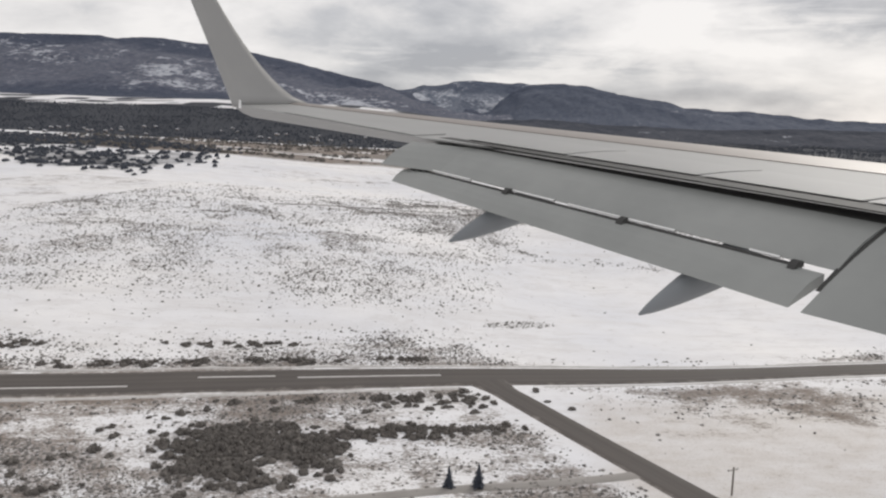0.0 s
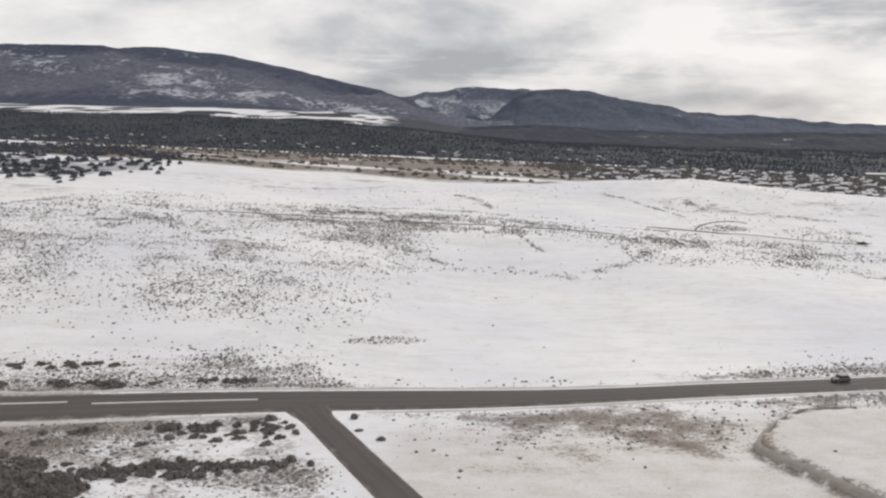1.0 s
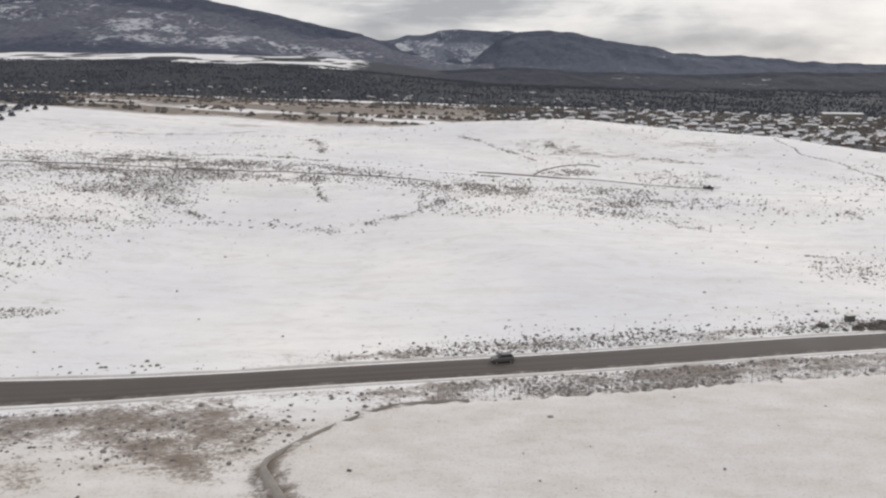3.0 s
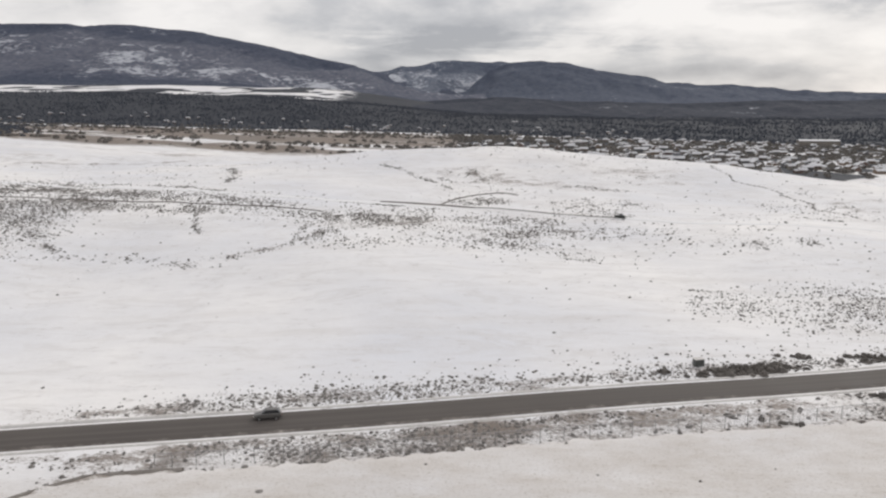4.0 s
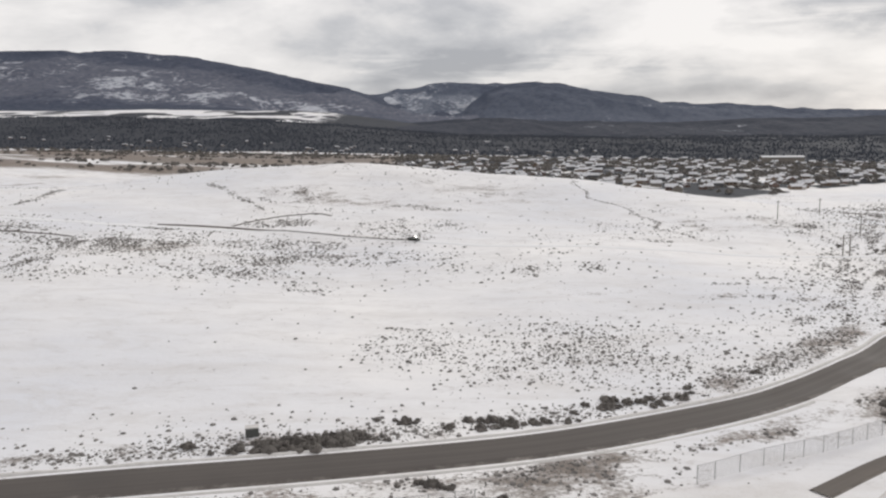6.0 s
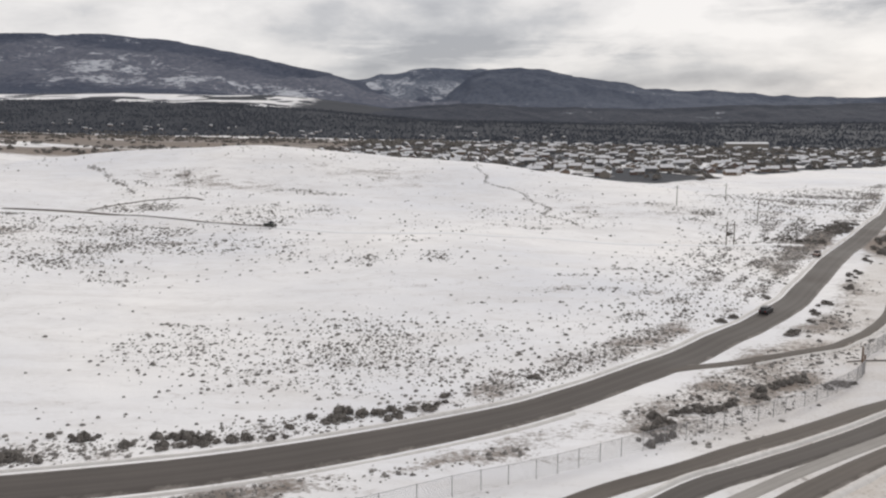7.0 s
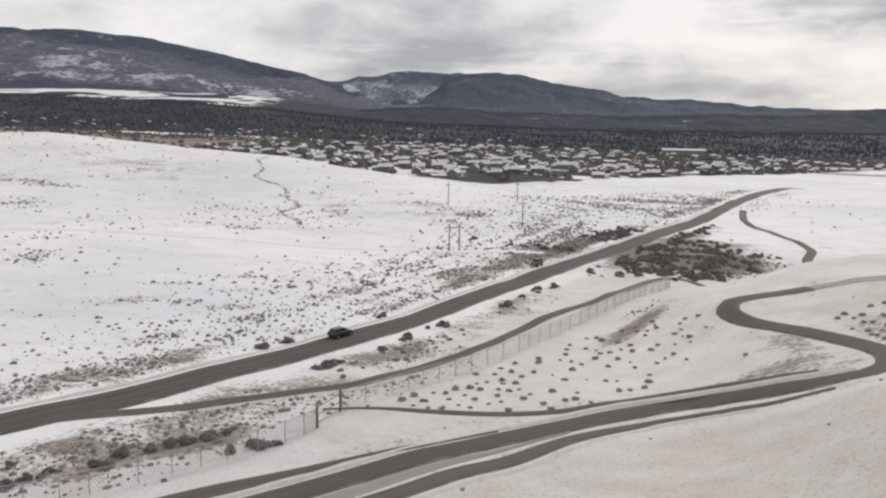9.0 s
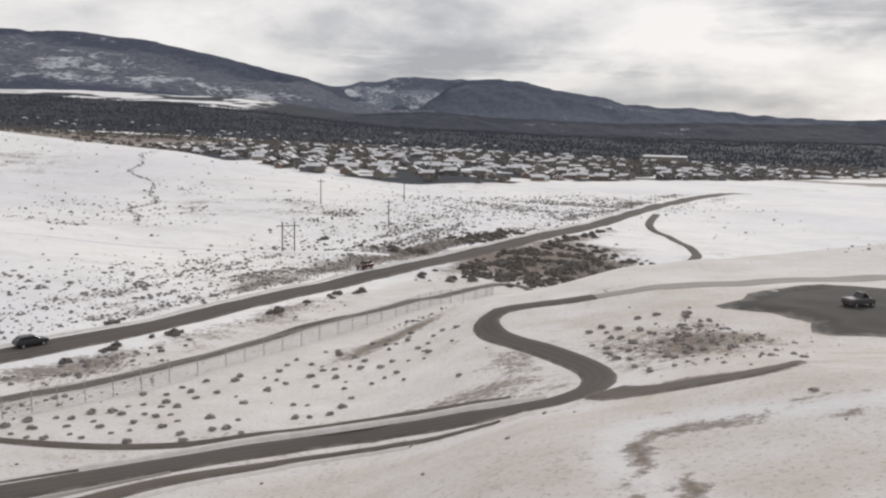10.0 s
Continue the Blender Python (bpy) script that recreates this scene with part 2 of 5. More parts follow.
def road_material(name, dark, light, wet=0.68):
    m, t, b = material(name)
    p = position(t)
    uv = t.nodes.new("ShaderNodeUVMap").outputs[0]
    lanes = noise_node(t, scaled(t, uv, 0.22, 0.003, 1), 3.0, 2, 0.5)
    grain = noise_node(t, p, 2.2, 4, 0.7)
    patch = noise_node(t, p, 0.11, 5, 0.65)
    rim = attribute(t, "rim")
    f = math_node(t, "ADD", math_node(t, "MULTIPLY", lanes, 0.5), math_node(t, "MULTIPLY", patch, 0.5))
    c = mixed(t, ramp(t, f, [(0.32, 0.0), (0.68, 1.0)]), dark, light)
    tracks = ramp(t, rim, [(0.0, 0.35), (0.14, 0.0), (0.36, 0.0), (0.46, 0.3), (0.56, 0.0)])
    c = mixed(t, math_node(t, "MULTIPLY", tracks, patch), c, (0.15, 0.137, 0.127))
    c = mixed(t, ramp(t, grain, [(0.62, 0.0), (0.85, 0.35)]), c, (0.18, 0.165, 0.155))
    ragged = math_node(t, "ADD", rim, math_node(t, "MULTIPLY", math_node(t, "SUBTRACT", noise_node(t, p, 0.45, 5, 0.7), 0.5), 0.85))
    c = mixed(t, ramp(t, ragged, [(0.72, 0.0), (0.92, 0.3), (1.12, 0.85)]), c, (0.42, 0.385, 0.355))
    t.links.new(c, b.inputs["Base Color"])
    t.links.new(ramp(t, patch, [(0.3, wet), (0.7, 0.85)]), b.inputs["Roughness"])
    b.inputs["Specular IOR Level"].default_value = 0.22
    bumped(t, b, grain, 0.3, 0.03)
    return m


def plain_material(name, a, c, scale=2.0, rough=0.8, metal=0.0, bump=0.2, islands=False):
    m, t, b = material(name)
    n = noise_node(t, position(t), scale, 4, 0.65)
    f = n
    if islands:
        f = math_node(t, "ADD", math_node(t, "MULTIPLY", n, 0.35), math_node(t, "MULTIPLY", island_random(t), 0.65))
    t.links.new(mixed(t, f, a, c), b.inputs["Base Color"])
    b.inputs["Roughness"].default_value, b.inputs["Metallic"].default_value = rough, metal
    bumped(t, b, n, bump, 0.02)
    return m


GROUND = ground_material()
ASPHALT = road_material("wet_asphalt", (0.074, 0.065, 0.060), (0.118, 0.105, 0.097))
GRAVEL = road_material("muddy_gravel", (0.078, 0.066, 0.058), (0.16, 0.14, 0.124))
SLUSHY = road_material("slushy_path", (0.22, 0.205, 0.19), (0.42, 0.40, 0.38))
SNOW = plain_material("packed_snow", (0.44, 0.415, 0.395), (0.74, 0.725, 0.71), 0.9)
CLEAN_SNOW = plain_material("clean_snow", (0.76, 0.765, 0.79), (0.88, 0.875, 0.875), 0.9)
SAGE = plain_material("sagebrush_twigs", (0.125, 0.117, 0.111), (0.30, 0.282, 0.265), 3.0, islands=True)
SHRUB = plain_material("dark_shrub_twigs", (0.07, 0.063, 0.058), (0.155, 0.14, 0.126), 2.0, islands=True)
# Haze of distance put into the colours: farther ridges are bluer and paler.
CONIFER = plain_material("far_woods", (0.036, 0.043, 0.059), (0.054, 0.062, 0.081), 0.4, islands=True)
MOUNTAIN = mountain_material("hazy_wooded_mountain", (0.048, 0.059, 0.092), (0.088, 0.100, 0.136), (0.165, 0.170, 0.206), 0.628)
FAR_RANGE = mountain_material("hazy_wooded_range", (0.058, 0.070, 0.104), (0.080, 0.095, 0.132), (0.120, 0.134, 0.172), 0.735)
SNOWY_RANGE = mountain_material("hazy_snowy_range", (0.070, 0.084, 0.122), (0.115, 0.133, 0.175), (0.20, 0.22, 0.265), 0.585)
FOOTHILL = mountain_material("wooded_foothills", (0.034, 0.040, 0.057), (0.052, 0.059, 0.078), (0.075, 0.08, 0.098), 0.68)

# ---------------------------------------------------------------- mesh helpers


def mesh_arrays(name, verts, faces, mat, smooth=False):
    """A mesh from numpy arrays: verts (n, 3), faces (m, 3 or 4)."""
    me = bpy.data.meshes.new(name)
    verts, faces = np.asarray(verts, np.float32), np.asarray(faces, np.int32)
    k = faces.shape[1]
    me.vertices.add(len(verts))
    me.vertices.foreach_set("co", verts.ravel())
    me.loops.add(faces.size)
    me.loops.foreach_set("vertex_index", faces.ravel())
    me.polygons.add(len(faces))
    me.polygons.foreach_set("loop_start", np.arange(0, faces.size, k, dtype=np.int32))
    me.polygons.foreach_set("use_smooth", np.full(len(faces), smooth))
    me.update(calc_edges=True)
    me.validate()
    me.materials.append(mat)
    return me


def grid_faces(nx, ny):
    i = np.arange(nx * ny).reshape(ny, nx)
    return np.stack([i[:-1, :-1], i[:-1, 1:], i[1:, 1:], i[1:, :-1]], -1).reshape(-1, 4)


def scalar(me, name, values):
    a = me.attributes.new(name, "FLOAT", "POINT")
    a.data.foreach_set("value", np.asarray(values, np.float32).ravel())


def growing(first, last, start, factor):
    """Coordinates from first to last whose spacing grows."""
    out, s = [first], start
    sign = 1 if last > first else -1
    while (last - out[-1]) * sign > 0:
        out.append(out[-1] + s * sign)
        s *= factor
    return np.array(out)


def part(name, bm, mat, parent=None, label=""):
    me = bpy.data.meshes.new(name)
    bm.to_mesh(me)
    bm.free()
    me.materials.append(mat)
    ob = new(name, me)
    ob.parent = parent
    if label:
        tagged(ob, label)
    return ob


# ---------------------------------------------------------------- ground sheet


def blob(x, y, cx, cy, rx, ry, turn=0.0):
    c, s = math.cos(radians(turn)), math.sin(radians(turn))
    u, v = (x - cx) * c + (y - cy) * s, -(x - cx) * s + (y - cy) * c
    return np.clip(1.25 - np.sqrt((u / rx) ** 2 + (v / ry) ** 2), 0, 1)


def bareness(x, y):
    """0: clean snow, 1: bare dry grass and soil."""
    d, _ = from_line(x, y, ROAD_LINE)
    shape = x.shape
    d = d.reshape(shape)
    n = value_noise(x, y, 22, 21)
    b = 0.02 + 0.14 * n
    b += 0.30 * np.exp(-((np.abs(d) - 7) / 4.0) ** 2) * step(0.3, 0.7, value_noise(x, y, 15, 22))
    west = step(-3, -12, x - (10.5 + 0.5 * (147 - y))) * step(60, 90, y)
    b += 0.34 * west * step(-3, -8, d) * step(-120, -60, x) * (0.5 + 0.9 * value_noise(x, y, 14, 23))
    b += 0.26 * blob(x, y, 58, 144, 24, 5, 8) + 0.28 * blob(x, y, 72, 138, 10, 8) + 0.22 * blob(x, y, 52, 132, 32, 13)
    b += 0.20 * along(x, y, [(46, 142), (59, 145), (73, 145), (86, 142), (91, 147)], 3.0) + 0.28 * along(x, y, [(58, 139), (66, 135), (74, 130), (80, 127), (88, 114)], 2.6)
    b += 0.14 * step(16, 4, x) * step(5, 9, d) * step(34, 24, d) * (0.4 + 0.9 * value_noise(x, y * 2, 12, 27))
    b += 0.7 * blob(x, y, 341, 329, 13, 2.4, 50) + 0.35 * blob(x, y, 352, 320, 12, 6, 50)
    b += 0.12 * step(-5, -45, x) * step(190, 240, y) * step(420, 300, y)
    b += 0.2 * step(0.5, 0.75, value_noise(x * 0.4, y, 30, 24)) * step(270, 320, y)
    b += 0.55 * step(0.42, 0.62, value_noise(x * 0.25, y, 70, 25)) * step(560, 700, y) * step(1300, 1100, y)
    b += 0.5 * blob(x, y, 368, 310, 14, 12)
    b += 0.22 * blob(x, y, 318, 300, 8, 40, -38)
    b += 0.15 * step(0.03, 0.3, sage_density(x.ravel(), y.ravel()).reshape(shape)) * step(470, 440, y)
    q, _ = from_line(x, y, PERIMETER)
    b += 0.20 * np.exp(-((np.abs(q.reshape(shape)) - 3.5) / 3.0) ** 2) * step(235, 260, x)
    k = bank(x, y)
    b += 0.35 * np.exp(-((k - 0.3) / 1.5) ** 2) * step(112, 94, x) * step(90, 104, y) + 0.2 * np.exp(-((k - 0.1) / 1.6) ** 2)
    r, _ = from_line(x, y, SPLASH)
    r = r.reshape(shape)
    b += (0.62 * np.exp(-((r + 1.3) / 0.6) ** 2) + 0.42 * np.exp(-((r - 1.4) / 0.6) ** 2) - 0.2 * np.exp(-(r / 0.9) ** 2)) * step(372, 362, x)
    b += 0.95 * blob(x, y, 358.5, 212.5, 7, 2.6, -30) + 0.6 * blob(x, y, 364, 211.5, 6, 1.6, 10) + 0.42 * blob(x, y, 364, 228, 9, 9, 40) + 0.42 * blob(x, y, 361, 320, 34, 16, 60)
    b += 0.65 * blob(x, y, 335, 252, 12, 2.6, 50) + 0.3 * blob(x, y, 344, 224.5, 8, 2.4, -15) + 0.3 * blob(x, y, 346.5, 229, 4, 5, 0)
    n2 = value_noise(x, y, 9, 28)
    b += 0.26 * step(105, 125, y) * step(84, 100, x) * step(232, 215, x) * step(-4, -7, d) * step(2, -1, bank(x, y)) * (0.4 + n2)
    b += 0.05 * step(240, 275, x) * step(352, 330, x) * step(5, 8, d) * step(46, 20, d) * (0.3 + 1.2 * n2)
    b += 0.16 * step(-4.5, -6, d) * step(-26, -10, d) * step(230, 255, x) * step(340, 320, x) * (0.3 + 1.4 * n2)
    b += 0.10 * step(0.5, 0.7, value_noise(x * 0.5, y, 20, 26)) * step(270, 300, y) * step(440, 420, y)
    b += 0.34 * along(x, y, [(78, 262), (89, 267), (95, 275), (100, 284), (108, 292), (120, 300), (132, 309), (149, 319), (163, 323)], 1.1) + 0.3 * along(x, y, [(88, 270), (96, 282), (104, 292), (118, 304), (130, 313)], 0.9)
    b += 0.35 * along(x, y, [(-75, 452), (-47, 461), (-23, 472), (-8, 492)], 1.6) + 0.3 * blob(x, y, -26, 530, 24, 14) + 0.25 * along(x, y, [(225, 258), (238, 262), (252, 259), (266, 263), (276, 268)], 1.6)
    b += 0.3 * blob(x, y, 261, 198, 6, 3.5, 60) + 0.4 * blob(x, y, 281, 211, 11, 2.5, 35)
    b += 0.22 * step(-60, -200, x) * step(560, 640, y) * step(960, 900, y)
    b += 0.62 * step(-420, -300, x) * step(230, 150, x) * step(545, 600, y) * step(1130, 1080, y) * step(0.30, 0.46, value_noise(x * 0.3, y, 34, 29))
    return np.clip(b, 0, 1)


def stubble_and_dimming(x, y):
    """Grass showing through thin snow on the mown airfield side, plus window dimming put into the colour."""
    d, _ = from_line(x, y, PERIMETER)
    w = step(-4, -8, d.reshape(x.shape)) * step(150, 245, x) * step(760, 440, x)
    w = np.maximum(w, 0.45 * step(0, 4, bank(x, y)) * step(250, 230, x) * step(80, 92, y))
    e, _ = from_line(x, y, ROAD_LINE)
    w = np.maximum(w, 0.7 * step(-8, -20, e.reshape(x.shape)) * step(190, 150, y) * step(20, 30, x))
    w = np.maximum(w, 0.65 * step(255, 275, x) * step(-6, -9, e.reshape(x.shape)) * step(520, 420, x) * step(330, 300, y))
    r, _ = from_line(x, y, SPLASH)
    w = w * (1 - 0.75 * np.exp(-((r.reshape(x.shape)) / 1.7) ** 2))
    return np.clip(w, 0, 1)


def town_area(x, y):
    x, y = np.asarray(x, float), np.asarray(y, float)
    edge = np.where(x < 330, 655 - 1.18 * (x - 150), 445 + 1.0 * (x - 330))
    return step(0, 25, y - edge) * step(115, 170, x) * step(900, 800, x) * step(1150, 1050, y)


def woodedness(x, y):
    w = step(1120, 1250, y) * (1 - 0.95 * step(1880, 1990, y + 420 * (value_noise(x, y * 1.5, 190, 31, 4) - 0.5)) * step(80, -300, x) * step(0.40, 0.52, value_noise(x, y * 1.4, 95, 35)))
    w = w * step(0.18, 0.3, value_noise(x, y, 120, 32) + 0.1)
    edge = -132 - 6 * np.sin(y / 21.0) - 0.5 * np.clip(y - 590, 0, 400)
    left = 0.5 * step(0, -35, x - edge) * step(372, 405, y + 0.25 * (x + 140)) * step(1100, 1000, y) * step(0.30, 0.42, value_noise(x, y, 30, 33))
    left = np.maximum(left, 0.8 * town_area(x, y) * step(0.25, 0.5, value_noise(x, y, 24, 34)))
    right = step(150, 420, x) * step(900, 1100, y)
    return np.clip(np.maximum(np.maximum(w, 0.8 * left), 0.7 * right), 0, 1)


def build_ground():
    xs = np.concatenate([growing(-130, -3400, 1.6, 1.05)[::-1][:-1], np.arange(-130, 450, 1.5), growing(450, 3600, 1.6, 1.05)])
    ys = np.concatenate([growing(90, -2500, 2.0, 1.12)[::-1][:-1], np.arange(90, 340, 1.5), growing(340, 2750, 1.6, 1.012)])
    X, Y = np.meshgrid(xs, ys)
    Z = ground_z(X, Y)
    me = mesh_arrays("ground", np.stack([X, Y, Z], -1).reshape(-1, 3), grid_faces(len(xs), len(ys)), GROUND, True)
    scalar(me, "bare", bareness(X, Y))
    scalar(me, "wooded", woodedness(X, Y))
    scalar(me, "stubble_and_dim", stubble_and_dimming(X, Y))
    tagged(new("ground", me), "snow-covered rolling ground with patches of dry grass", "ground", kind="structure")


# ---------------------------------------------------------------- mountains


def crest(x, knots):
    k = np.array(knots, float)
    return np.interp(x, k[:, 0], k[:, 1])


def ridge(name, label, mat, xs, ys, foot_y, crest_y, knots, seed, rough_size, rough_amp):
    X, Y = np.meshgrid(xs, ys)
    top = crest(X, knots)
    s = np.clip((Y - foot_y) / (crest_y - foot_y), 0, 1.4)
    lift = np.where(s < 1, 0.25 * s + 0.75 * s * s * (3 - 2 * s), 1 - 0.5 * (s - 1))
    base = ground_z(X, np.minimum(Y, foot_y)) - 6
    n = np.abs(value_noise(X, Y * 0.55, rough_size, seed, 5) - 0.5) * 2
    env = np.clip(s * 2.2, 0, 1) * np.clip((1.08 - s) * 5, 0.12, 1)
    Z = base + (top - base) * lift - n * rough_amp * env + 5 * env
    me = mesh_arrays(name, np.stack([X, Y, Z], -1).reshape(-1, 3), grid_faces(len(xs), len(ys)), mat, True)
    scalar(me, "open_slope", np.clip(step(0.86, 0.62, s) * step(0.12, 0.42, s) * (0.35 + 0.9 * value_noise(X, Y, 420, seed + 4, 2)), 0, 1))
    return tagged(new(name, me), label, "mountain", kind="structure")


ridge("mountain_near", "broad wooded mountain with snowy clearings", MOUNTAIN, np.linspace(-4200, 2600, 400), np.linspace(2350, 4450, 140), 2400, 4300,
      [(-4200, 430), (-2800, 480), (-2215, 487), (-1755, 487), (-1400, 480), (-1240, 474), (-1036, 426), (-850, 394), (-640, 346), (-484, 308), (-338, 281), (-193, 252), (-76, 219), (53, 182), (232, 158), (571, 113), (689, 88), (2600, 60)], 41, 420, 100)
ridge("mountain_snowy_peak", "distant peak dusted with snow, coloured blue-grey for haze", SNOWY_RANGE, np.linspace(-1200, 3600, 300), np.linspace(3600, 4800, 80), 3650, 4690,
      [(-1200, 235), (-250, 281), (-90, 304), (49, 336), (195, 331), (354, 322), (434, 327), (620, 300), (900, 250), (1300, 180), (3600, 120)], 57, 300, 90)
ridge("mountain_range", "dark wooded range beyond the valley, coloured blue for haze", FAR_RANGE, np.linspace(-150, 3600, 340), np.linspace(3000, 4300, 110), 3050, 4200,
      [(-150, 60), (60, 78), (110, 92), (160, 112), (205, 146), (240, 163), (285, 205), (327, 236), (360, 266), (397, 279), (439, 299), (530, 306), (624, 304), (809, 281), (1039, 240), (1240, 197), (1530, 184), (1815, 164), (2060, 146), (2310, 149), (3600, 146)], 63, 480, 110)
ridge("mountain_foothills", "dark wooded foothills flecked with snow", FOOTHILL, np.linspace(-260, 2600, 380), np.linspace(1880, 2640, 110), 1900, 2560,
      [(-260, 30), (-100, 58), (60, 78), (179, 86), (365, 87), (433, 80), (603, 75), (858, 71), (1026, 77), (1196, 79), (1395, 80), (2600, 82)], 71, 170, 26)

# ---------------------------------------------------------------- roads


def ribbon(name, line, half, lift, mat, label, category="road", kind="structure", across=8, crown=0.05):
    """A strip that lies on the ground along a line; half: half width, or one for each point."""
    half = np.broadcast_to(np.asarray(half, float), (len(line),))
    tan = np.gradient(line, axis=0)
    tan /= np.linalg.norm(tan, axis=1)[:, None]
    nor = np.stack([-tan[:, 1], tan[:, 0]], -1)
    u = np.linspace(-1, 1, across + 1)
    P = line[:, None, :] + nor[:, None, :] * (u[None, :, None] * half[:, None, None])
    Z = ground_z(P[..., 0], P[..., 1]) + lift + crown * (1 - u[None, :] ** 2)
    Z[:, 0] -= lift + 0.15
    Z[:, -1] -= lift + 0.15
    V = np.concatenate([P, Z[..., None]], -1).reshape(-1, 3)
    F = grid_faces(across + 1, len(line))
    me = mesh_arrays(name, V, F[:, ::-1], mat, True)
    length = np.concatenate([[0], np.cumsum(np.linalg.norm(np.diff(line, axis=0), axis=1))])
    U = np.stack([np.broadcast_to(u * half.max(), (len(line), across + 1)), np.broadcast_to(length[:, None], (len(line), across + 1))], -1).reshape(-1, 2)
    scalar(me, "rim", np.broadcast_to(np.abs(u), (len(line), across + 1)))
    layer = me.uv_layers.new(name="UVMap")
    li = np.zeros(len(me.loops), np.int32)
    me.loops.foreach_get("vertex_index", li)
    layer.data.foreach_set("uv", U[li].astype(np.float32).ravel())
    return tagged(new(name, me), label, category, kind=kind)


def road_half(line):
    return 3.0 + 1.2 * step(264, 225, line[:, 0]) + 1.6 * step(78, 20, line[:, 0]) + 1.0 * step(20, -40, line[:, 0])


MAIN_HALF = road_half(ROAD_LINE)
ribbon("road", ROAD_LINE, MAIN_HALF, 0.14, ASPHALT, "wet two-lane asphalt road with muddy shoulders", across=8)
PATH_WEST = spline([(30, 107.3), (26.3, 105.8), (14.8, 102.9), (2.5, 100.4), (-12, 96.5), (-40, 88)], 2)
ribbon("road_path_west", PATH_WEST, 1.3, 0.1, SLUSHY, "pale slushy path leaving the side road")
SIDE = spline([(9.6, 147), (11.1, 143.6), (15.3, 136), (21.4, 124.7), (27.6, 113.3), (33.8, 101.8), (43, 85), (64, 46), (110, -40), (180, -150), (330, -330)], 2)
ribbon("road_side", SIDE, 3.2 + 1.4 * step(141, 146, SIDE[:, 1]), 0.16, ASPHALT, "dark side road meeting the main road")
PERIMETER = spline([(214, -300), (216, -100), (219, 30), (223, 110), (230, 140), (243, 165), (258.5, 180.7), (268.7, 186.9), (277, 191.6), (288, 198.4), (302.2, 208.4), (307.4, 211.6), (313.2, 214.7), (319.5, 217.9), (325, 220.6), (330.5, 222.4), (335.9, 222.1), (341, 220.3), (345.6, 218.4), (349.4, 217.6), (352.7, 219.2), (354.2, 222.8), (353.6, 226.6), (351.8, 230.5), (348, 237), (346, 242.5), (345.8, 246.5), (347.6, 249.6), (351.5, 250.6), (356, 250.8), (359, 250.9)], 1.5)
ribbon("road_perimeter", PERIMETER, 1.75, 0.13, ASPHALT, "narrow asphalt perimeter road bending between snowbanks")

YARD_LINK = spline([(358, 250.9), (364, 251.2), (372, 252.8), (382, 254.5), (400, 260), (430, 268), (520, 290)], 1.5)
ribbon("road_yard_link", YARD_LINK, 1.5, 0.11, SLUSHY, "slush-covered lane leading to the yard")


def offset_line(line, by):
    tan = np.gradient(line, axis=0)
    tan /= np.linalg.norm(tan, axis=1)[:, None]
    return line + np.stack([-tan[:, 1], tan[:, 0]], -1) * by


EDGE = BANK_LINE[(BANK_LINE[:, 1] < 149) & (BANK_LINE[:, 1] > 101)]
SOIL = plain_material("bare_earth", (0.19, 0.17, 0.15), (0.44, 0.41, 0.38), 0.7)
ribbon("road_bank_edge", offset_line(EDGE, 0.2), 0.42, 0.66, SOIL, "bare earth edge of the levelled bank", "bank edge")
LOWER = spline([(230, -300), (231, -100), (233, 30), (238, 110), (245, 142), (256, 165), (266, 177.3), (277, 185.8), (290, 194.5), (301, 201.7), (307.2, 206.3), (312.2, 209.1), (319.2, 214.2), (324.7, 216.9), (329.9, 218.9), (335.2, 219), (340.1, 217.4), (345, 215.2)], 1.5)
LOWER_HALF = 1.6 - 0.35 * step(270, 300, LOWER[:, 0]) - 0.8 * step(308, 334, LOWER[:, 0])
MEDIAN = spline([(262, 178.8), (272, 185.8), (283, 192.8), (295, 200.2), (304.5, 207.2), (312.9, 212.2), (319.3, 216.1)], 1.5)
ribbon("road_slush_median", MEDIAN, 0.95 - 0.8 * step(300, 319, MEDIAN[:, 0]), 0.08, SLUSHY, "brown slush between the two lanes")
ribbon("road_lower_lane", LOWER, LOWER_HALF, 0.12, GRAVEL, "muddy gravel lane beside the perimeter road")
UPPER = spline([(240, 173.5), (251, 181.5), (260.7, 186.9), (268, 191.4), (276, 195.8), (285, 201.2), (291, 204.7), (301, 210.5), (307.5, 214), (312, 216.2)], 1.5)
ribbon("road_upper_track", UPPER, 1.45 - 1.3 * step(284, 312, UPPER[:, 0]), 0.12, GRAVEL, "narrow worn track on the snowy verge")
ISLAND_TRACK = spline([(294, 220.3), (298, 220.7), (301.6, 221), (307.6, 220.6), (313.2, 220.8), (319.3, 221.7), (324.9, 223.9), (330.6, 225.9), (336.2, 225.5), (341.5, 223.5), (346.3, 221.3)], 1.5)
ribbon("road_island_track", ISLAND_TRACK, 0.15 + 0.45 * step(295, 306, ISLAND_TRACK[:, 0]), 0.1, GRAVEL, "thin wheel track over the snow")
FENCE_TRACK = spline([(258, 211.5), (262, 213.6), (268, 217), (274, 219.5), (282, 222.5), (289.1, 225), (295, 227.6), (299, 230.5), (302.5, 233.6), (306.5, 237.5), (311, 242.5), (315.6, 248.6), (320.5, 256.3), (326.5, 263.5), (334, 272), (342, 284), (350.5, 293), (354.6, 292.5), (356.4, 288)], 1.5)
ribbon("road_fence_track", FENCE_TRACK, 1.0, 0.12, GRAVEL, "muddy gravel track along the fence")
